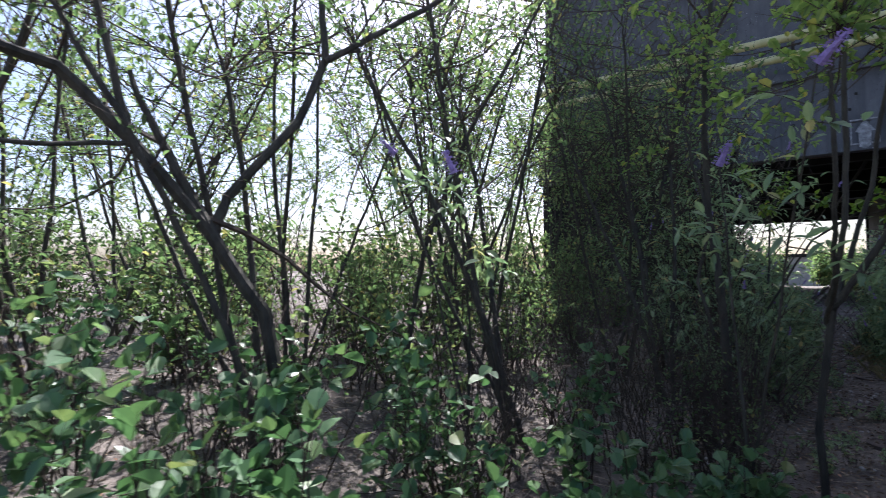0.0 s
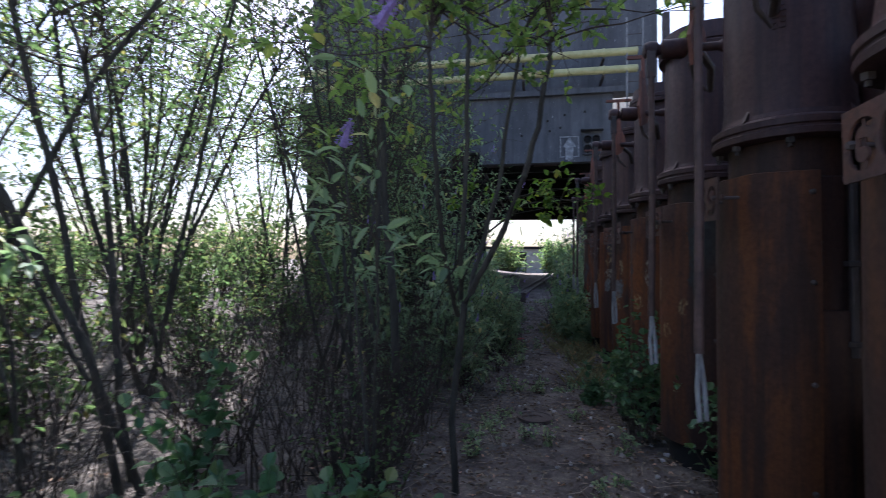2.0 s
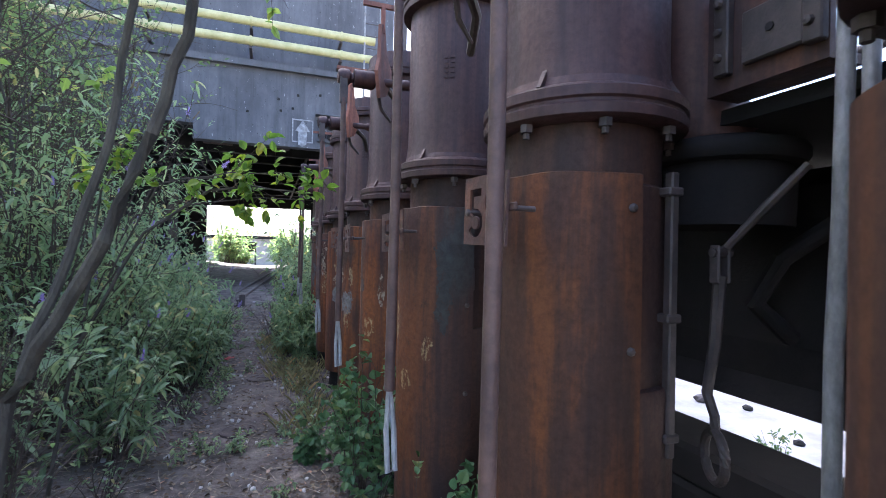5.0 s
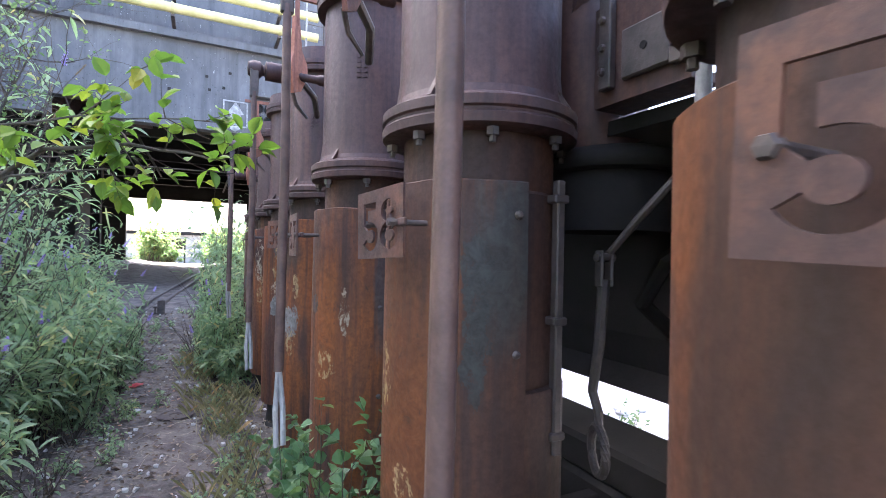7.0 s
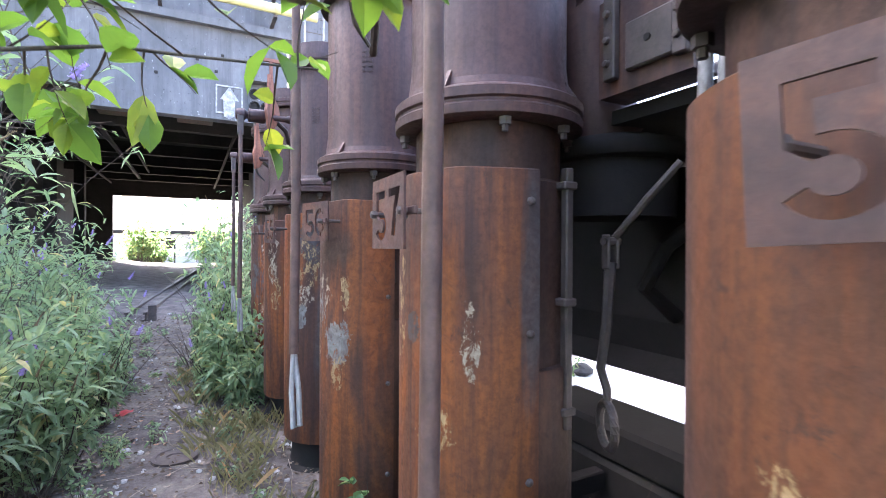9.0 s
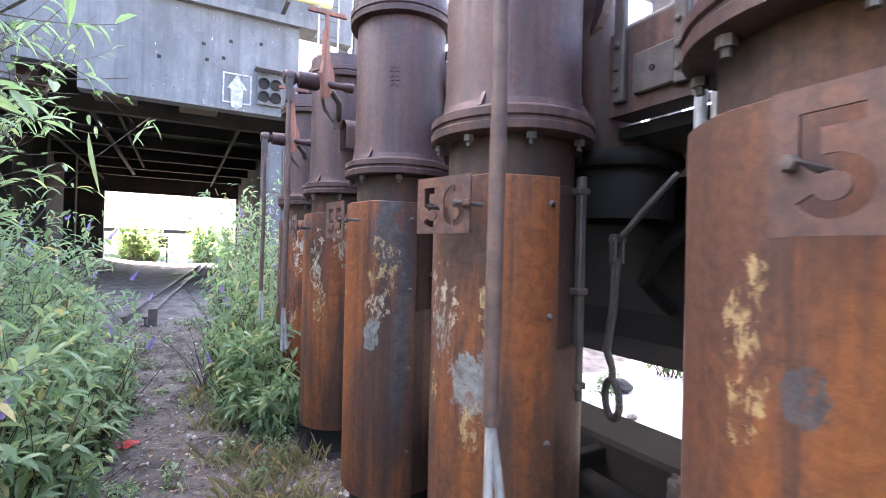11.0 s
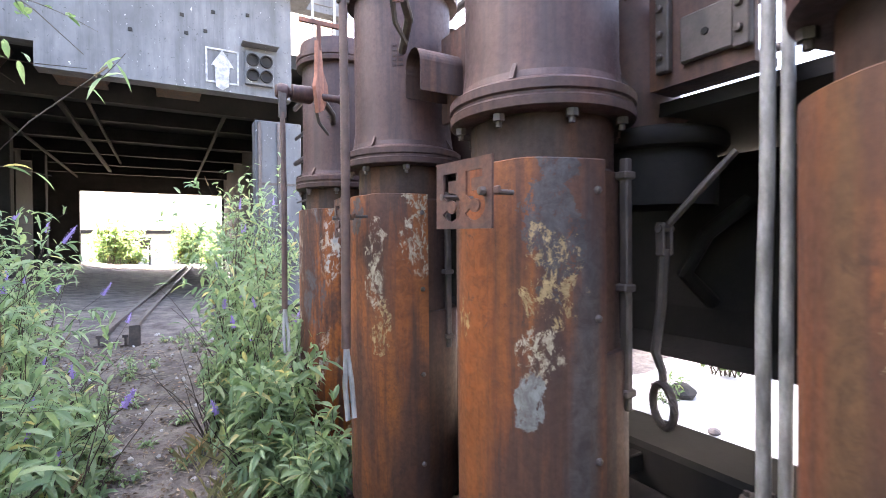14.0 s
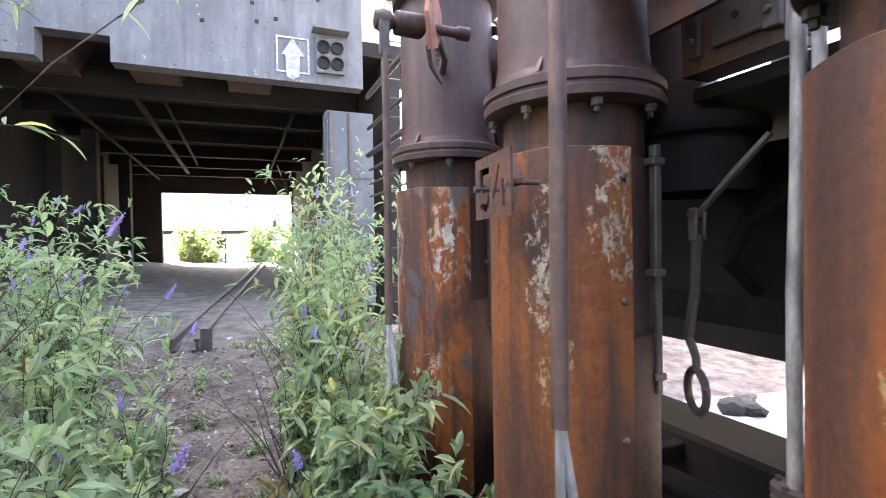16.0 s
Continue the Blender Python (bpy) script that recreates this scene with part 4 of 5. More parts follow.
# far sides: pale building and yard wall outside
def far_house(name, x0, x1, y0, y1, h, face, label, rows=(0.3, 3.6)):
    th = tagged(empty(name), label, "building")
    bm = bmesh.new()
    box(bm, x0, x1, y0, y1, -1.0, h)
    part("wall", bm, CONCRETE, th)
    bm = bmesh.new()
    box(bm, x0 - 0.2, x1 + 0.2, y0 - 0.2, y1 + 0.2, h + 0.002, h + 0.3)
    part("roof", bm, NEAR_BLACK, th)
    n = int(((y1 - y0) if face == "x" else (x1 - x0)) / 2.4)
    for i in range(n):
        for z in rows:
            if z + 2 > h:
                continue
            bm = bmesh.new()
            if face == "x":
                y = y0 + 0.9 + i * 2.4
                box(bm, x0 - 0.02, x0 + 0.1, y, y + 0.9, z - 0.4, z + 1.2)
            else:
                x = x0 + 0.9 + i * 2.4
                box(bm, x, x + 0.9, y0 - 0.02, y0 + 0.1, z - 0.4, z + 1.2)
            part("window", bm, NEAR_BLACK, th)
    return th


far_house("oven_building", 13.0, 18.0, -8, 34, 5.5, "x", "pale sunlit concrete works building with dark openings")
far_house("yard_house", -16, 22, 52, 56, 2.6, "y", "pale sunlit low building beyond the passage", ())
hop = tagged(empty("hopper", pose(-2.2, 47, 0)), "dark steel hopper on legs in the sunlit yard", "hopper")
bm = bmesh.new()
r = bmesh.ops.create_cone(bm, cap_ends=True, segments=4, radius1=0.35, radius2=0.85, depth=0.9, matrix=Matrix.Translation((0, 0, 1.75)) @ Matrix.Rotation(radians(45), 4, "Z"))
part("bin", bm, NEAR_BLACK, hop)
for sx in (-0.45, 0.45):
    for sy in (-0.45, 0.45):
        bm = bmesh.new()
        box(bm, sx - 0.05, sx + 0.05, sy - 0.05, sy + 0.05, 0.0, 1.9)
        part("leg", bm, NEAR_BLACK, hop)


# ---- plants ----
PATH_Y, PATH_X = (-2.1, -1.62, -1.28, -0.98, 0.66, 2.2, 3.7, 5.3, 9.0), (-1.36, -1.11, -0.79, -0.64, -0.48, -0.53, -0.87, -0.72, -0.8)


def path_x(y):
    """Where the trodden line runs."""
    return float(np.interp(y, PATH_Y, PATH_X))


def trodden(w):
    return -2.4 < w.y < 9.0 and abs(w.x - path_x(w.y)) < 0.27 and w.z < 1.72


class Cloud:
    """Gathers leaf blades and turns them into one mesh."""

    def __init__(self, fine=False):
        self.v, self.f, self.fine = [], [], fine
        self.org = None

    def leaf(self, base, direction, normal, length, width, droop=0.15):
        d = direction.normalized()
        if self.org is not None:   # the trodden line is kept free of leaves by those who walk it
            w = self.org + base + d * length * 0.6
            if trodden(w) or trodden(self.org + base):
                return
        s = d.cross(normal)
        s = s.normalized() if s.length > 1e-6 else Vector((1, 0, 0))
        n = s.cross(d)
        i = len(self.v)
        fold = n * (width * 0.22)
        dz = Vector((0, 0, droop * length))
        tip = base + d * length - dz
        if self.fine:
            a, b, c = base + d * (length * 0.14), base + d * (length * 0.40) - dz * 0.12, base + d * (length * 0.72) - dz * 0.45
            wa, wb, wc = s * (width * 0.30), s * (width * 0.5), s * (width * 0.36)
            self.v += [base, a + wa + fold * 0.6, b + wb + fold, c + wc + fold * 0.7, tip, c - wc + fold * 0.7, b - wb + fold, a - wa + fold * 0.6, b, c]
            self.f += [(i, i + 1, i + 2, i + 8), (i + 8, i + 2, i + 3, i + 9), (i + 9, i + 3, i + 4), (i, i + 8, i + 6, i + 7), (i + 8, i + 9, i + 5, i + 6), (i + 9, i + 4, i + 5)]
        else:
            p1, p2 = base + d * (length * 0.3), base + d * (length * 0.68) - dz * 0.3
            self.v += [base, p1 + s * (width * 0.46) + fold, p2 + s * (width * 0.40) + fold, tip, p2 - s * (width * 0.40) + fold, p1 - s * (width * 0.46) + fold]
            self.f += [(i, i + 1, i + 2, i + 3), (i, i + 3, i + 4, i + 5)]

    def make(self, name, mat, parent=None, label=""):
        me = bpy.data.meshes.new(name)
        me.from_pydata([tuple(p) for p in self.v], [], self.f)
        me.materials.append(mat)
        ob = new(name, me)
        if parent is not None:
            ob.parent = parent
        if label:
            ob["label"] = label
        return ob


rnd = random.Random(11)


def rvec(s=1.0):
    return Vector((rnd.uniform(-s, s), rnd.uniform(-s, s), rnd.uniform(-s, s)))


def bend(p0, d0, length, n, wander, lift=0.0):
    """A wandering line of points."""
    pts, p, d = [p0.copy()], p0.copy(), d0.normalized()
    for _ in range(n):
        d = (d + rvec(wander) + Vector((0, 0, lift))).normalized()
        p = p + d * (length / n)
        pts.append(p.copy())
    return pts


def twigs(bm, cloud, line, r0, count, length, leaves, leaf_len, leaf_w, start=0.3, up=0.2, droop=0.15, fan=1.0):
    """Side twigs with leaves along a line."""
    n = len(line) - 1
    for _ in range(count):
        u = rnd.uniform(start, 1.0) * n
        i = min(int(u), n - 1)
        p = line[i].lerp(line[i + 1], u - i)
        ax = (line[i + 1] - line[i]).normalized()
        d = (rvec(fan) + ax * 0.5 + Vector((0, 0, up))).normalized()
        tw = bend(p, d, length * rnd.uniform(0.5, 1.2), 4, 0.22, 0.02)
        if cloud.org is not None and any(trodden(cloud.org + q) for q in tw):
            continue
        if bm is not None:
            tube(bm, tw, [r0, r0 * 0.8, r0 * 0.6, r0 * 0.45, r0 * 0.3], 3, cap=False)
        for _ in range(leaves):
            v = rnd.uniform(0.15, 1.0) * 4
            j = min(int(v), 3)
            q = tw[j].lerp(tw[j + 1], v - j)
            ld = ((tw[j + 1] - tw[j]).normalized() * 0.6 + rvec(0.9)).normalized()
            k = rnd.uniform(0.65, 1.2)
            cloud.leaf(q, ld, (Vector((0, 0, 1)) + rvec(0.6)).normalized(), leaf_len * k, leaf_w * k, droop)


def tree(name, label, stems, radii, mat=None, leaf=None, count=14, twig=0.5, leaves=9, leaf_len=0.05, leaf_w=0.03, extend=1.2, start=0.3, tw_r=0.004, category="tree", up=0.2, fine=False):
    """Main stems are given as lines; tops and twigs grow on."""
    th = tagged(empty(name, Matrix.Translation(stems[0][0])), label, category)
    org = Vector(stems[0][0])
    cl = Cloud(fine)
    cl.org = org
    lines = []
    for st, r in zip(stems, radii):
        pts = [Vector(p) - org for p in st]
        d = (pts[-1] - pts[-2]).normalized()
        line = pts + (bend(pts[-1], d, extend, 6, 0.12, 0.05)[1:] if extend else [])
        # extra points so that stems wander a little
        fine = []
        for a, b in zip(line, line[1:]):
            for q in range(3):
                fine.append(a.lerp(b, q / 3) + rvec(0.006))
        fine.append(line[-1])
        bm = bmesh.new()
        m = len(fine)
        tube(bm, fine, [r * (1 - 0.75 * i / m) for i in range(m)], 8)
        part("trunk" if not lines else "limb", bm, mat or BARK, th, smooth=True)
        lines.append((fine, r))
    bm = bmesh.new()
    for fine, r in lines:
        for _ in range(max(2, count // 4)):
            u = rnd.uniform(max(0.35, start), 0.97)
            p = fine[int(u * (len(fine) - 1))]
            br = bend(p, rvec(1) + Vector((0, 0, 0.35)), twig * 1.8, 6, 0.2, 0.04)
            tube(bm, br, [max(tw_r, r * 0.35) * (1 - 0.13 * i) for i in range(7)], 4, cap=False)
            twigs(bm, cl, br, tw_r * 0.6, 5, twig * 0.5, leaves, leaf_len, leaf_w, 0.2, up)
        twigs(bm, cl, fine, tw_r, count, twig, leaves, leaf_len, leaf_w, start, up)
    part("branchwork", bm, TWIG, th)["kind"] = "stuff"
    cl.make("crown", leaf or LEAF, th)["kind"] = "stuff"
    return th


def flower_spike(parent, p, d, length, r, mat=None):
    bm = bmesh.new()
    d = d.normalized()
    for i in range(70):
        u = rnd.random()
        rr = r * min(1.0, 1.5 - 1.3 * u) * rnd.uniform(0.55, 1.0)
        a = rvec(1).cross(d).normalized()
        c = p + d * (u * length) + a * rr
        s = 0.20 * r + 0.0015
        q = [c + rvec(s) for _ in range(3)]
        top = c + a * s * 1.3
        vs = [bm.verts.new(x) for x in (*q, top)]
        for f in ((0, 1, 3), (1, 2, 3), (2, 0, 3), (0, 2, 1)):
            bm.faces.new([vs[k] for k in f])
    tube(bm, [p, p + d * length * 0.9], [r * 0.6, r * 0.2], 5)
    return part("flower_spike", bm, mat or FLOWER, parent, "lilac flower spike" if mat is None else "withered brown flower spike")


def bush(x, y, h, w, stems, leaves, leaf_len, leaf_w, mat, name="buddleia_shrub", label="leafy buddleia shrub with lilac flower spikes beside the path", flowers=0, dry=0, twig_count=7, droop=0.3, lean=(0, 0), stem_r=0.006, category="shrub", arch=0.0):
    z = ground_height(x, y) - 0.03
    th = tagged(empty(name, Matrix.Translation((x, y, z))), label, category)
    cl, bm = Cloud(mat is not LEAF), bmesh.new()
    cl.org = Vector((x, y, z)) if h > 0.3 else None
    tips = []
    for _ in range(stems):
        a, sp = rnd.uniform(0, 6.283), rnd.uniform(0.1, 1.0)
        d = Vector((math.cos(a) * sp * w / h * 0.9 + lean[0], math.sin(a) * sp * w / h * 0.9 + lean[1], 1))
        L = h * rnd.uniform(0.65, 1.1)
        line = bend(Vector((rnd.uniform(-1, 1) * w * 0.2, rnd.uniform(-1, 1) * w * 0.2, 0)), d, L, 7, 0.13, -arch)
        tube(bm, line, [stem_r * (1 - 0.11 * i) for i in range(8)], 5, cap=False)
        twigs(bm, cl, line, stem_r * 0.4, twig_count, h * 0.24, leaves, leaf_len, leaf_w, 0.15, 0.25, droop)
        tips.append((line[-1], line[-1] - line[-2]))
    part("branchwork", bm, TWIG, th)["kind"] = "stuff"
    if cl.v:
        cl.make("foliage", mat, th)["kind"] = "stuff"
    rnd.shuffle(tips)
    for i in range(min(flowers, len(tips))):
        p, d = tips[i]
        flower_spike(th, p, d + Vector((0, 0, 0.1)), rnd.uniform(0.07, 0.13), rnd.uniform(0.014, 0.022))
    for i in range(flowers, min(flowers + dry, len(tips))):
        p, d = tips[i]
        flower_spike(th, p, d, rnd.uniform(0.09, 0.14), 0.011, DRYFLOWER)
    return th


# young trees close to the path
tree("young_tree", "dark forked young tree with bare lower limbs in the thicket", [
    [(-3.48, -0.22, 0.12), (-3.53, -0.33, 0.27), (-3.64, -0.50, 1.19), (-3.78, -0.72, 1.61)],
    [(-3.78, -0.72, 1.61), (-3.85, -1.07, 2.03), (-3.87, -1.36, 2.29), (-3.83, -1.53, 2.29)],
    [(-3.85, -1.07, 2.03), (-3.89, -1.14, 2.34), (-3.92, -1.20, 2.67)],
    [(-3.78, -0.70, 1.61), (-3.82, -0.61, 1.81), (-3.66, -0.28, 2.27), (-3.62, -0.11, 2.69), (-3.71, -0.08, 3.11)],
    [(-3.60, -0.13, 2.67), (-3.44, 0.24, 2.97), (-3.26, 0.57, 3.26)],
    [(-3.85, -1.07, 2.01), (-3.85, -1.29, 1.96), (-3.83, -1.53, 1.92)]], [0.046, 0.032, 0.02, 0.03, 0.02, 0.012], count=10, twig=0.8, leaves=5, extend=0.9, leaf_len=0.045, leaf_w=0.028)
tree("young_tree", "slender leaning young tree with small leaves", [
    [(-3.68, 0.73, 0.12), (-3.72, 0.65, -0.05), (-3.75, 0.74, 0.54), (-3.66, 0.91, 1.59), (-3.45, 1.17, 2.46), (-3.13, 1.46, 3.24)],
    [(-3.66, 0.91, 1.59), (-4.04, 0.78, 2.82), (-4.23, 0.82, 3.60)]], [0.022, 0.013], count=14, twig=0.5, leaves=6, extend=0.9)
tree("young_tree", "many-stemmed young alder beside the path with light green crown", [
    [(-1.24, 1.5, 0.08), (-1.26, 1.48, 0.5), (-1.19, 1.45, 1.19), (-1.07, 1.40, 1.40), (-0.96, 1.35, 1.61), (-0.85, 1.32, 1.88), (-0.78, 1.30, 2.14), (-0.72, 1.30, 2.49)],
    [(-1.20, 1.42, 1.22), (-1.17, 1.20, 1.46), (-1.14, 1.10, 1.65), (-1.13, 1.10, 2.03), (-1.12, 1.10, 2.47)],
    [(-1.22, 1.40, 1.13), (-1.20, 1.00, 1.33), (-1.20, 0.80, 1.59), (-1.20, 0.65, 1.90), (-1.21, 0.60, 2.16)],
    [(-1.16, 1.45, 1.26), (-1.08, 1.50, 1.56), (-1.00, 1.50, 1.88), (-0.95, 1.50, 2.25), (-0.87, 1.50, 2.66)]], [0.022, 0.016, 0.013, 0.014], leaf=LEAF_BACKLIT, count=34, twig=0.42, leaves=8, leaf_len=0.05, leaf_w=0.033, extend=0.35, start=0.62, up=0.5)
tree("young_tree", "grey-barked young tree standing by the path", [
    [(-1.9, 2.04, 0.08), (-1.75, 2.04, 0.49), (-1.78, 2.04, 1.03), (-1.81, 2.04, 1.44), (-1.86, 2.04, 1.88), (-1.88, 2.04, 2.40), (-1.85, 2.04, 3.02)],
    [(-1.80, 1.70, 0.97), (-1.89, 1.70, 1.33), (-1.81, 1.70, 1.75), (-1.90, 1.70, 2.14)]], [0.034, 0.012], leaf=LEAF_BACKLIT, count=24, twig=0.6, leaves=8, leaf_len=0.055, leaf_w=0.034, extend=1.0, start=0.4)
# overhanging branch with large bright leaves
tree("alder_branch_tree", "young alder leaning over the path with bright green leaves", [
    [(-1.72, 3.25, 0.13), (-1.59, 3.20, 1.02), (-1.22, 3.00, 1.67), (-0.87, 2.80, 1.91), (-0.64, 2.72, 1.94), (-0.40, 2.60, 1.89)],
    [(-1.22, 3.00, 1.67), (-1.00, 2.93, 1.83), (-0.63, 2.87, 1.89), (-0.34, 2.79, 1.88)],
    [(-1.41, 3.09, 1.42), (-1.13, 2.84, 1.93), (-0.76, 2.65, 1.99), (-0.43, 2.52, 1.99)],
    [(-1.55, 3.20, 1.22), (-1.51, 3.29, 1.92), (-1.32, 3.37, 2.52)]], [0.012, 0.0055, 0.0055, 0.010], leaf=LEAF_BRIGHT, count=9, twig=0.16, leaves=4, leaf_len=0.062, leaf_w=0.042, extend=0, start=0.45, tw_r=0.0022, up=-0.1, fine=True)
# tall buddleia stems with flower heads in the opening part of the walk
tall_plants = (((-1.55, 0.95, 0.08), (((-1.55, 0.95, 0.08), (-1.6, 0.9, 1.0), (-1.65, 0.78, 1.95)), ((-1.55, 0.95, 0.4), (-1.42, 0.6, 1.2), (-1.27, 0.12, 2.15))), ((0.35, -0.3, 0.7), (0.5, -0.2, 0.5))),
               ((-3.0, 0.5, 0.15), (((-3.0, 0.5, 0.15), (-2.85, 0.3, 1.1), (-2.71, -0.06, 1.9)), ((-3.0, 0.5, 0.5), (-3.2, 0.45, 1.3), (-3.43, 0.31, 2.17))), ((-0.25, -0.3, 0.8), (-0.3, -0.4, 0.5))))
for foot, stems, ways in tall_plants:
    tall = tree("buddleia_shrub", "tall buddleia with large lilac flower heads over the path", [list(st) for st in stems], [0.011, 0.009], leaf=LEAF_DULL, fine=True, count=6, twig=0.2, leaves=4,
                leaf_len=0.09, leaf_w=0.032, extend=0, start=0.7, tw_r=0.003, category="shrub")
    for st, d in zip(stems, ways):
        flower_spike(tall, Vector(st[-1]) - Vector(foot), Vector(d), 0.13, 0.034)

# thicket behind them: a few trees, then turned copies
base_trees = []
for h, nst, tw, ll in ((3.4, 4, 0.75, 0.050), (4.2, 4, 0.85, 0.058), (4.6, 5, 0.95, 0.072), (5.0, 5, 1.0, 0.085)):
    st = []
    x, y = -3.0 - h * 0.4, 3.0 + h * 0.6
    for _ in range(nst):
        d = Vector((rnd.uniform(-0.38, 0.38), rnd.uniform(-0.38, 0.38), 1))
        st.append([tuple(p) for p in bend(Vector((x + rnd.uniform(-0.12, 0.12), y + rnd.uniform(-0.12, 0.12), 0)), d, h * rnd.uniform(0.7, 1), 6, 0.09, 0.02)])
    base_trees.append(tree("young_tree", "slender multi-stemmed young tree in the overgrown thicket", st, [rnd.uniform(0.015, 0.028) for _ in st],
                           count=36 if h < 4.5 else 50, twig=tw, leaves=4 if h < 4.5 else 5, leaf_len=ll, leaf_w=ll * 0.6, extend=0.7, start=0.12, tw_r=0.0045))
for q, t0 in enumerate(base_trees):
    t0["group"] = "thicket trees"
spots = [(-2.4, 2.9, 0), (-3.1, 3.8, 1), (-6.4, 4.6, 2), (-4.7, 5.7, 1), (-8.0, 6.2, 3), (-2.9, 0.9, 0), (-2.3, 4.3, 0), (-3.6, -0.5, 0), (-2.9, 5.9, 0), (-3.9, 2.2, 1), (-3.6, 7.4, 1), (-4.9, 0.6, 1), (-5.0, 3.2, 2), (-4.6, 8.8, 2), (-5.2, -1.9, 1),
         (-6.8, -0.8, 2), (-8.4, 0.6, 3), (-7.6, 9.6, 3), (-10.2, 1.8, 3), (-10.0, 8.0, 3), (-9.2, -2.4, 3), (-7.0, -3.6, 2), (-4.6, 11.0, 1), (-6.9, 11.8, 2),
         (-11.8, 5.5, 3), (-12.2, 0.0, 3), (-11.5, 10.5, 3), (-13.5, 3.2, 3), (-9.5, 13.0, 3), (-5.4, 10.2, 3), (-6.4, 12.9, 3), (-4.2, 10.0, 2)]
used = set()
for x, y, q in spots:
    m = pose(x, y, ground_height(x, y) - 0.04, 0, 0, rnd.uniform(0, 360))
    if q in used:
        copy_thing(base_trees[q], m)
    else:
        base_trees[q].matrix_basis = m
        used.add(q)

# bare and leafy scrub that fills the ground under the trees
for i, (x, y, h, w) in enumerate(((-4.3, -1.7, 1.0, 0.7), (-5.2, -0.9, 1.1, 0.8), (-3.7, -2.1, 0.8, 0.5), (-6.2, -1.7, 1.1, 0.9), (-5.0, -2.4, 1.0, 0.8), (-1.6, 1.0, 0.7, 0.4), (-1.75, 1.9, 0.9, 0.45), (-1.95, 1.5, 0.8, 0.4), (-2.2, 3.4, 1.2, 0.7), (-1.9, 4.8, 1.1, 0.6), (-2.7, 1.4, 1.1, 0.8), (-2.6, -0.2, 0.9, 0.7), (-3.6, 3.8, 1.4, 0.9), (-3.8, -0.6, 1.2, 0.9), (-3.0, 7.6, 1.5, 1.0), (-4.6, 1.2, 1.5, 1.0), (-5.4, 0.9, 0.9, 1.0), (-6.6, 0.9, 0.8, 1.1), (-7.4, 2.4, 1.0, 1.2), (-8.8, 2.6, 1.0, 1.3), (-6.0, 2.4, 0.9, 1.0))):
    bush(x, y, h, w * 1.15, 24, 1, 0.04, 0.022, LEAF, "scrub", "tangled twiggy scrub with few small leaves", twig_count=9, stem_r=0.006)

for x, y, h, w in ((-1.75, 1.5, 1.2, 0.4), (-1.7, 2.5, 1.3, 0.45), (-2.25, 1.3, 1.4, 0.6), (-2.5, 2.4, 1.5, 0.7), (-2.8, 0.4, 1.4, 0.7), (-2.2, 3.9, 1.2, 0.5), (-3.2, 1.8, 1.7, 0.9), (-1.95, 2.2, 0.9, 0.35)):
    bush(x, y, h, w * 1.25, 26, 0, 0.04, 0.022, LEAF, "bramble_tangle", "tangle of bare brown bramble canes under the trees", twig_count=7, stem_r=0.004, arch=0.05)

# dense low growth that closes the view under the trees
hedge = [bush(-5.5, 2.0, 1.7, 1.3, 34, 6, 0.085, 0.05, LEAF, "understory_bush", "dense leafy understory bush in the thicket", twig_count=8, stem_r=0.008),
         bush(-4.0, 3.0, 1.3, 1.0, 30, 6, 0.065, 0.038, LEAF, "understory_bush", "dense leafy understory bush in the thicket", twig_count=8, stem_r=0.007)]
for x, y, q in ((-5.8, 0.2, 0), (-5.6, 4.2, 0), (-5.4, 6.4, 0), (-5.2, 8.6, 0), (-6.4, -1.8, 0), (-4.0, 1.2, 1), (-4.2, 5.2, 1), (-4.1, 7.2, 1), (-7.6, 1.4, 0), (-7.6, 4.4, 0), (-7.4, 7.0, 0), (-8.0, -1.2, 0), (-9.8, 3.2, 0), (-9.8, 0.2, 0), (-9.6, 6.4, 0), (-8.4, -3.6, 0), (-5.6, -3.2, 0), (-12, 2, 0), (-12, 5, 0), (-12.2, -1.4, 0), (-11, -4, 0), (-8.6, 10, 0), (-11.4, 8, 0), (-7.6, 13, 0), (-10, 12, 0)):
    copy_thing(hedge[q], pose(x, y, ground_height(x, y) - 0.04, 0, 0, rnd.uniform(0, 360)) @ Matrix.Diagonal((1, 1, rnd.uniform(0.8, 1.35), 1)))

# round-leaved sallow shoots low in front
for x, y, h, w in ((-2.55, -1.66, 0.98, 0.28), (-2.75, -1.35, 1.02, 0.32), (-2.4, -1.15, 0.9, 0.3), (-3.15, -1.55, 1.1, 0.36), (-3.0, -1.05, 1.0, 0.36), (-2.2, -0.75, 0.72, 0.34), (-1.85, -0.6, 0.55, 0.32), (-1.55, -0.35, 0.5, 0.32), (-1.2, 0.05, 0.5, 0.3), (-1.05, 0.4, 0.42, 0.26), (-2.6, -0.3, 0.95, 0.4), (-2.05, -0.1, 0.6, 0.36), (-3.4, -0.5, 1.05, 0.5), (-3.2, 0.1, 0.85, 0.45), (-3.9, -1.3, 1.1, 0.45), (-4.2, -0.3, 0.95, 0.5), (-4.8, -1.1, 1.0, 0.6), (-2.35, -1.95, 0.8, 0.26), (-1.95, 0.35, 0.6, 0.4), (-1.6, 0.55, 0.5, 0.36), (-2.35, 0.75, 0.7, 0.4), (-1.4, 0.75, 0.42, 0.3)):
    bush(x, y, h, w, 8, 4, 0.075, 0.058, LEAF_IVY, "sallow_shrub", "low sallow shrub with broad round leaves", twig_count=6, droop=0.1)

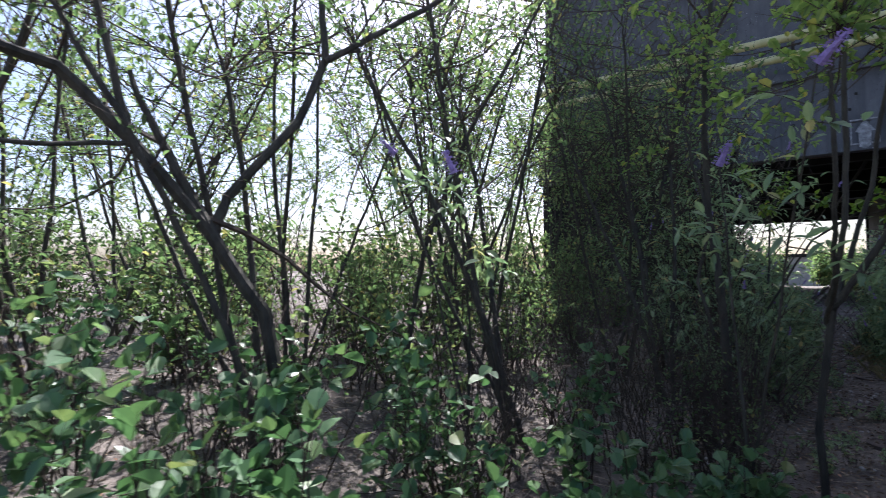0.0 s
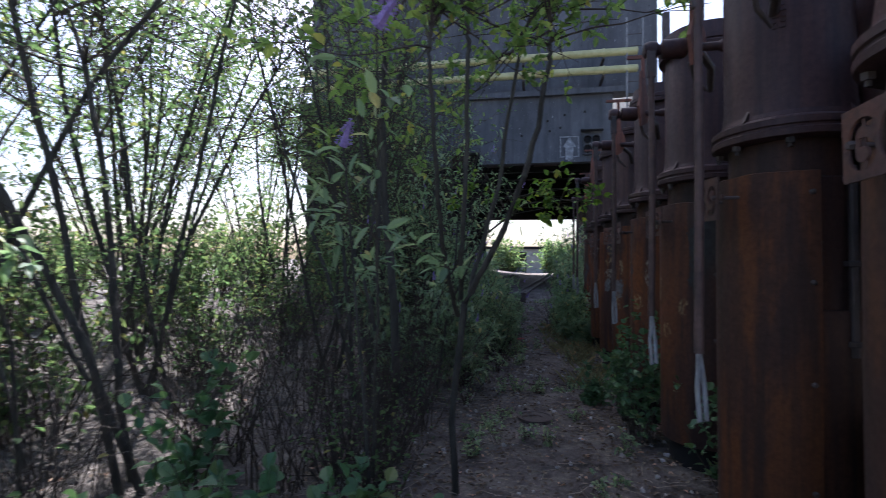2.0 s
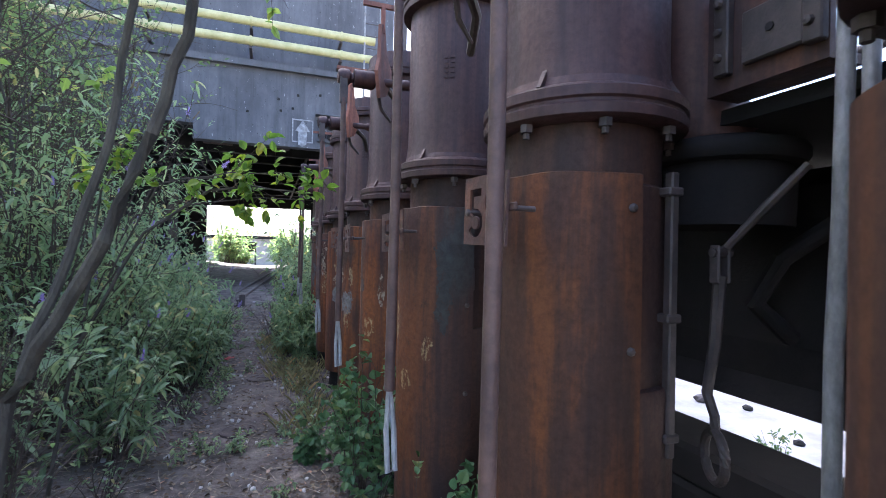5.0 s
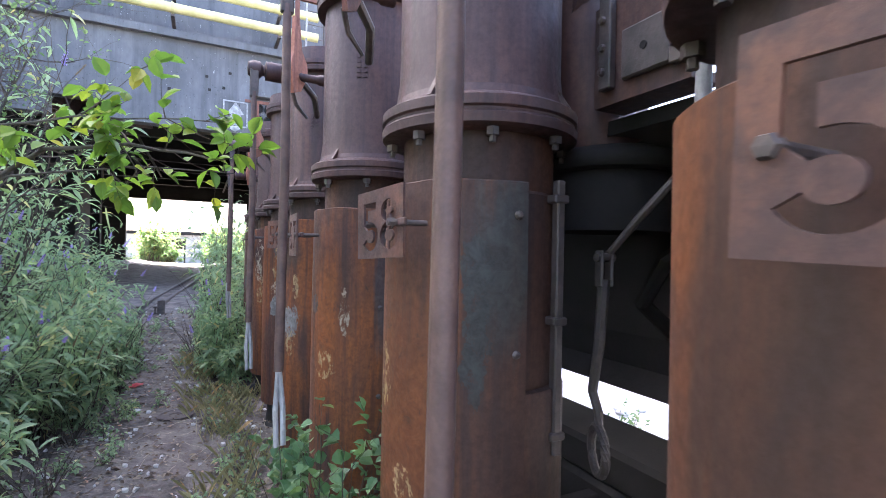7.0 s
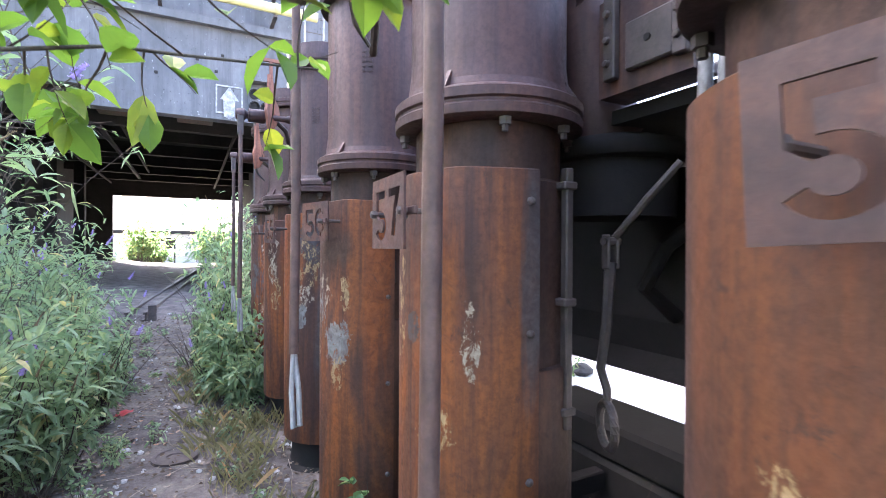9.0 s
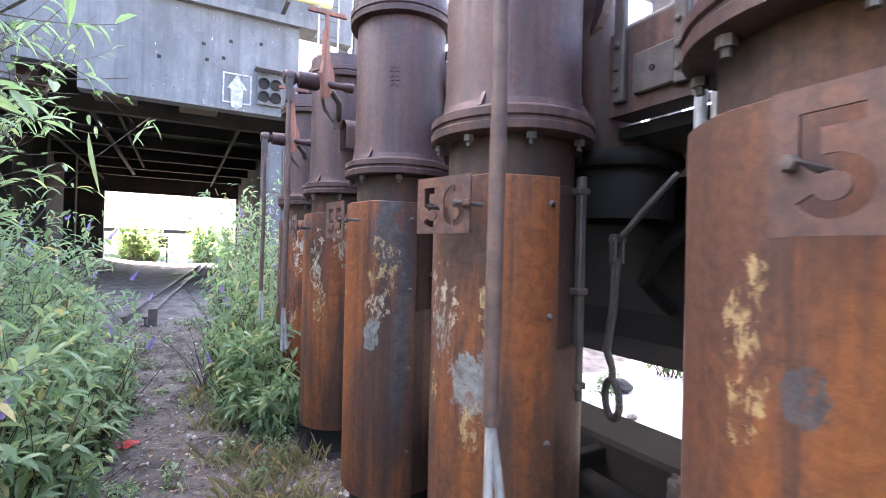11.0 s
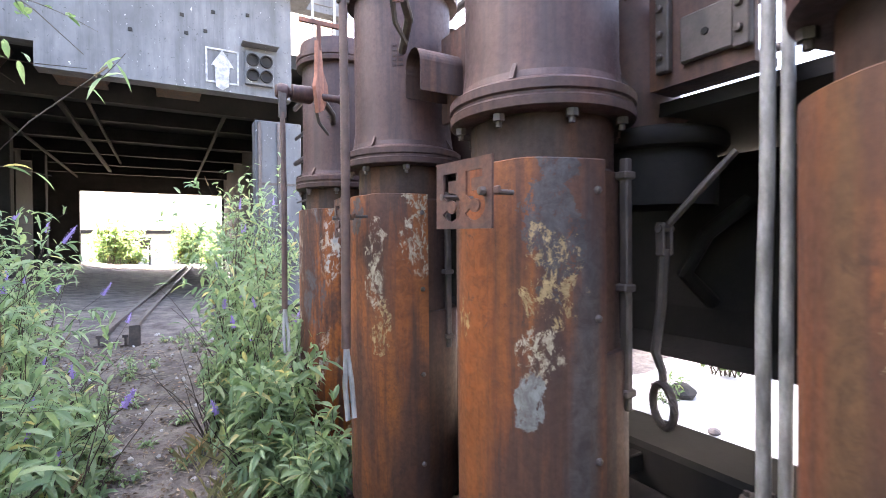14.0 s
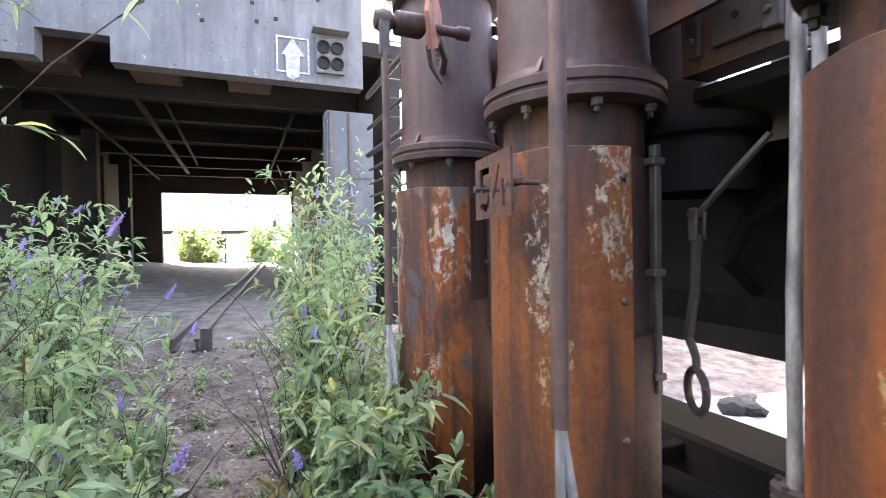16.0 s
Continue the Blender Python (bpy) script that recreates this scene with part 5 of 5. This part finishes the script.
# buddleias along the left edge of the path
for x, y, h, w, fl, dr in ((-1.6, 3.9, 0.8, 0.45, 1, 1), (-1.7, 4.8, 1.0, 0.5, 2, 2), (-1.58, 5.6, 1.05, 0.5, 3, 2), (-1.52, 6.5, 0.95, 0.52, 2, 2), (-1.5, 7.4, 0.9, 0.55, 3, 3), (-1.6, 8.3, 1.0, 0.55, 3, 3), (-1.85, 9.2, 1.25, 0.6, 6, 3), (-2.1, 10.2, 1.35, 0.6, 6, 3), (-1.3, 5.9, 0.75, 0.42, 1, 1), (-1.24, 6.9, 0.72, 0.42, 2, 2), (-1.25, 7.9, 0.7, 0.44, 2, 2), (-2.2, 5.2, 1.5, 0.7, 5, 2), (-2.2, 6.4, 1.6, 0.7, 5, 2), (-2.3, 7.6, 1.6, 0.7, 6, 3),
                           (-2.6, 8.8, 1.6, 0.7, 6, 3), (-3.0, 10.2, 1.7, 0.8, 5, 3), (-2.9, 6.9, 2.0, 0.8, 5, 2), (-2.6, 4.2, 1.7, 0.7, 4, 2), (-2.0, 3.2, 1.2, 0.6, 2, 1), (-3.6, 9.0, 2.1, 0.9, 5, 3), (-2.7, 11.6, 1.3, 0.7, 4, 3), (-3.8, 12.0, 1.6, 0.9, 4, 3)):
    bush(x, y, h * 1.06, w * 0.95, 25, 6, 0.112, 0.030, LEAF_DULL, flowers=fl, dry=dr, twig_count=7, arch=0.07)
for x, y, h, w in ((-2.4, 7.0, 2.8, 0.7), (-2.3, 5.5, 2.9, 0.65), (-2.15, 4.3, 2.7, 0.5)):
    bush(x, y, h, w, 30, 6, 0.115, 0.028, LEAF_DULL, label="tall drooping pale green buddleia with withered spikes", flowers=4, dry=8, twig_count=9, arch=0.09, stem_r=0.011)
for x, y in ((-1.3, 4.6), (-1.32, 5.5), (-1.28, 6.6), (-1.3, 7.6), (-1.35, 8.6), (-1.45, 3.2)):
    bush(x, y, 0.42, 0.34, 16, 1, 0.045, 0.018, LEAF_DULL, "dry_scrub", "low dry brown stems with few leaves at the path edge", twig_count=4, stem_r=0.0035)
# buddleias at the foot of the pipes
for x, y, h, w, fl, dr in ((-0.25, 8.6, 1.35, 0.45, 4, 3), (-0.1, 7.75, 1.0, 0.4, 3, 2), (-0.1, 9.7, 1.85, 0.45, 4, 3), (-0.05, 7.0, 0.5, 0.28, 1, 1), (0.3, 10.6, 2.0, 0.5, 3, 2), (-0.25, 7.35, 0.7, 0.36, 2, 2), (-0.42, 8.2, 0.75, 0.4, 3, 2)):
    bush(x, y, h, w * 1.12, 30, 6, 0.125, 0.034, LEAF_DULL, flowers=fl, dry=dr, twig_count=7, arch=0.07, label="leafy buddleia with lilac spikes at the foot of the pipes")
# brambles between the pipes
for x, y, h, w in ((-0.04, 2.72, 1.0, 0.28), (0.28, 2.86, 0.78, 0.18), (0.0, 2.5, 0.7, 0.25), (0.3, 1.75, 0.6, 0.2), (-0.03, 3.05, 0.55, 0.2), (0.1, 3.95, 0.5, 0.22), (-0.25, 3.5, 0.25, 0.2)):
    bush(x, y, h, w, 13, 5, 0.055, 0.046, LEAF_IVY, "bramble", "low bramble with toothed green leaves at the pipe foot", twig_count=5, droop=0.1, stem_r=0.004)


def grass_tuft(x, y, n, h, r):
    z = ground_height(x, y)
    cl = Cloud()
    for _ in range(n):
        a, rr = rnd.uniform(0, 6.283), r * math.sqrt(rnd.random())
        b = Vector((rr * math.cos(a), rr * math.sin(a), -0.01))
        d = Vector((rnd.uniform(-0.7, 0.7), rnd.uniform(-0.7, 0.7), 1))
        L = h * rnd.uniform(0.4, 1.1)
        cl.leaf(b, d, rvec(1), L, 0.006, 0.25)
    ob = cl.make("grass_tuft", GRASS)
    ob.location = (x, y, z)
    return tagged(ob, "dry yellow-green grass tuft at the path edge", "grass", "grass tufts", "stuff")


# small weeds on and beside the path
for _ in range(84):
    y = 1.0 + 10.5 * rnd.random() ** 0.8
    x = rnd.choice((rnd.uniform(-1.25, -0.95), rnd.uniform(-0.5, 0.02), rnd.uniform(-1.2, -0.2)))
    bush(x, y, rnd.uniform(0.08, 0.24), 0.14, 7, 3, rnd.uniform(0.03, 0.055), 0.018, LEAF_DULL, "weed", "small green weed growing at the path edge", twig_count=3, stem_r=0.002, category="weed")
for x, y in ((-0.25, 5.3), (-0.1, 5.7), (-0.35, 5.9), (-0.2, 6.3), (-0.4, 6.6), (-0.1, 4.7), (-0.45, 7.3), (-0.3, 4.2), (0.0, 6.35), (-0.5, 7.9)):
    grass_tuft(x, y, 75, 0.28, 0.2)

# leaf litter and stones on the soil
cl = Cloud()
for _ in range(22000):
    x, y = rnd.choice((rnd.uniform(-2.2, 0.3), rnd.uniform(-7.0, 0.3))), rnd.uniform(-2.6, 11.5)
    if -0.95 < x < -0.45 and rnd.random() < 0.4:
        continue
    a = rnd.uniform(0, 6.283)
    cl.leaf(Vector((x, y, ground_height(x, y) + rnd.uniform(0.004, 0.016))), Vector((math.cos(a), math.sin(a), rnd.uniform(-0.1, 0.35))), (Vector((0, 0, 1)) + rvec(0.5)).normalized(), rnd.uniform(0.02, 0.05), rnd.uniform(0.012, 0.03), 0.05)
LITTER = leaf_mat("fallen_leaf", (0.060, 0.042, 0.028), (0.13, 0.095, 0.065), (0.30, 0.25, 0.19), 0.05, 0.8)
tagged(cl.make("leaf_litter", LITTER), "scattered brown and pale fallen leaves on the path", "leaf litter", kind="stuff")
bm = bmesh.new()
for _ in range(700):
    x, y = rnd.uniform(-2.2, 0.3), rnd.uniform(-0.5, 12)
    s = rnd.uniform(0.006, 0.022)
    r = bmesh.ops.create_icosphere(bm, subdivisions=1, radius=s, matrix=Matrix.Translation((x, y, ground_height(x, y) + s * 0.3)))
    for v in r["verts"]:
        v.co += rvec(s * 0.3)
tagged(part("gravel", bm, CONCRETE), "small pale stones scattered on the path", "gravel", kind="stuff")

DEAD = plain_mat("bleached_dead_twig", (0.16, 0.13, 0.10), (0.36, 0.31, 0.25), 30, 0.9)
bm = bmesh.new()
for _ in range(1900):
    x, y = rnd.choice((rnd.uniform(-2.4, 0.25), rnd.uniform(-6.0, -1.2))), rnd.uniform(-1.8, 11.5)
    a, L = rnd.uniform(0, 6.283), rnd.uniform(0.05, 0.30) * (2.0 if x < -1.4 else 1.0)
    pts = []
    for q in range(4):
        px, py = x + math.cos(a) * L * q / 3 + rnd.uniform(-0.008, 0.008), y + math.sin(a) * L * q / 3 + rnd.uniform(-0.008, 0.008)
        pts.append((px, py, ground_height(px, py) + 0.008 + rnd.uniform(0, 0.012)))
    tube(bm, pts, [0.0028, 0.0024, 0.002, 0.0012], 3, cap=False)
tagged(part("dead_twigs", bm, DEAD), "dry bleached twigs strewn over the soil", "twigs", kind="stuff")

# far greenery beyond the passage and in the yard
far0 = bush(-3.2, 36, 2.4, 1.7, 34, 6, 0.2, 0.11, LEAF, "far_bush", "sunlit yellow-green bush beyond the passage", twig_count=8, stem_r=0.015)
for _ in range(11):
    x, y = rnd.uniform(-8, 5), rnd.uniform(36, 49)
    copy_thing(far0, pose(x, y, -0.05, 0, 0, rnd.uniform(0, 360)) @ Matrix.Diagonal((rnd.uniform(0.7, 1.5), rnd.uniform(0.7, 1.5), rnd.uniform(0.45, 1.3), 1)))
for x, y, h, w in ((7.5, 9, 1.2, 0.9), (9, 12, 1.6, 1.2), (8, 5.5, 1.0, 0.9)):
    bush(x, y, h, w, 16, 5, 0.14, 0.08, LEAF, "yard_bush", "sunlit bush on the pale concrete yard", twig_count=6, stem_r=0.012)

# broken concrete and weeds in the bright yard
for k in range(26):
    x, y, r = rnd.uniform(2.6, 6.5), rnd.uniform(-0.5, 10.5), rnd.uniform(0.06, 0.2)
    bm = bmesh.new()
    bmesh.ops.create_icosphere(bm, subdivisions=2, radius=r)
    for v in bm.verts:
        n = noise.noise(v.co * (2.2 / r) + Vector((k * 3.1, 0, 0)))
        v.co *= 1 + 0.45 * n
        v.co.z *= 0.6
    ob = part("rubble_block", bm, (CONCRETE, NEAR_BLACK, IRON)[k % 3])
    ob.location = (x, y, -0.72 + r * 0.4)
    tagged(ob, "broken lump of rubble on the bright yard", "rubble", "yard rubble")
for x, y in ((3.6, 2.3), (4.2, 5.2), (3.4, 7.4), (4.8, 3.6), (5.4, 8.6)):
    bush(x, y, 0.55, 0.35, 10, 4, 0.07, 0.03, LEAF, "yard_weed", "sunlit weed growing in the bright yard", twig_count=4, stem_r=0.005, category="weed")

# litter dropped on the path
def wrapper(x, y, w, mat, label):
    bm = bmesh.new()
    bmesh.ops.create_grid(bm, x_segments=6, y_segments=5, size=w)
    for v in bm.verts:
        v.co.z = 0.35 * w * noise.noise(Vector((v.co.x * 30, v.co.y * 30, x * 7))) + 0.25 * w
        v.co.x += 0.2 * w * noise.noise(Vector((v.co.y * 40, 2, y)))
    r = bmesh.ops.extrude_face_region(bm, geom=bm.faces[:])
    bmesh.ops.translate(bm, vec=(0, 0, 0.002), verts=[v for v in r["geom"] if isinstance(v, bmesh.types.BMVert)])
    ob = part("wrapper", bm, mat, None, smooth=True)
    ob.matrix_basis = pose(x, y, ground_height(x, y) + 0.005, 6, -8, 37 * x)
    return tagged(ob, label, "litter")


wrapper(-1.06, 7.15, 0.06, RED_WRAP, "crumpled red plastic wrapper lying on the soil")
wrapper(-0.95, 6.2, 0.035, WHITE_LINE, "crumpled white paper scrap lying on the soil")
wrapper(-1.1, 8.4, 0.05, WHITE_LINE, "crumpled white paper scrap lying on the soil")
# short stub of rail standing in the path before the passage
stub = tagged(empty("rail_stub", pose(-1.1, 11.4, ground_height(-1.1, 11.4))), "short rusty stub of steel sticking out of the soil", "stub")
bm = bmesh.new()
box(bm, -0.06, 0.06, -0.05, -0.03, -0.05, 0.26)
box(bm, -0.06, 0.06, 0.03, 0.05, -0.05, 0.24)
box(bm, -0.012, 0.012, -0.03, 0.03, -0.05, 0.22)
part("section", bm, IRON, stub)
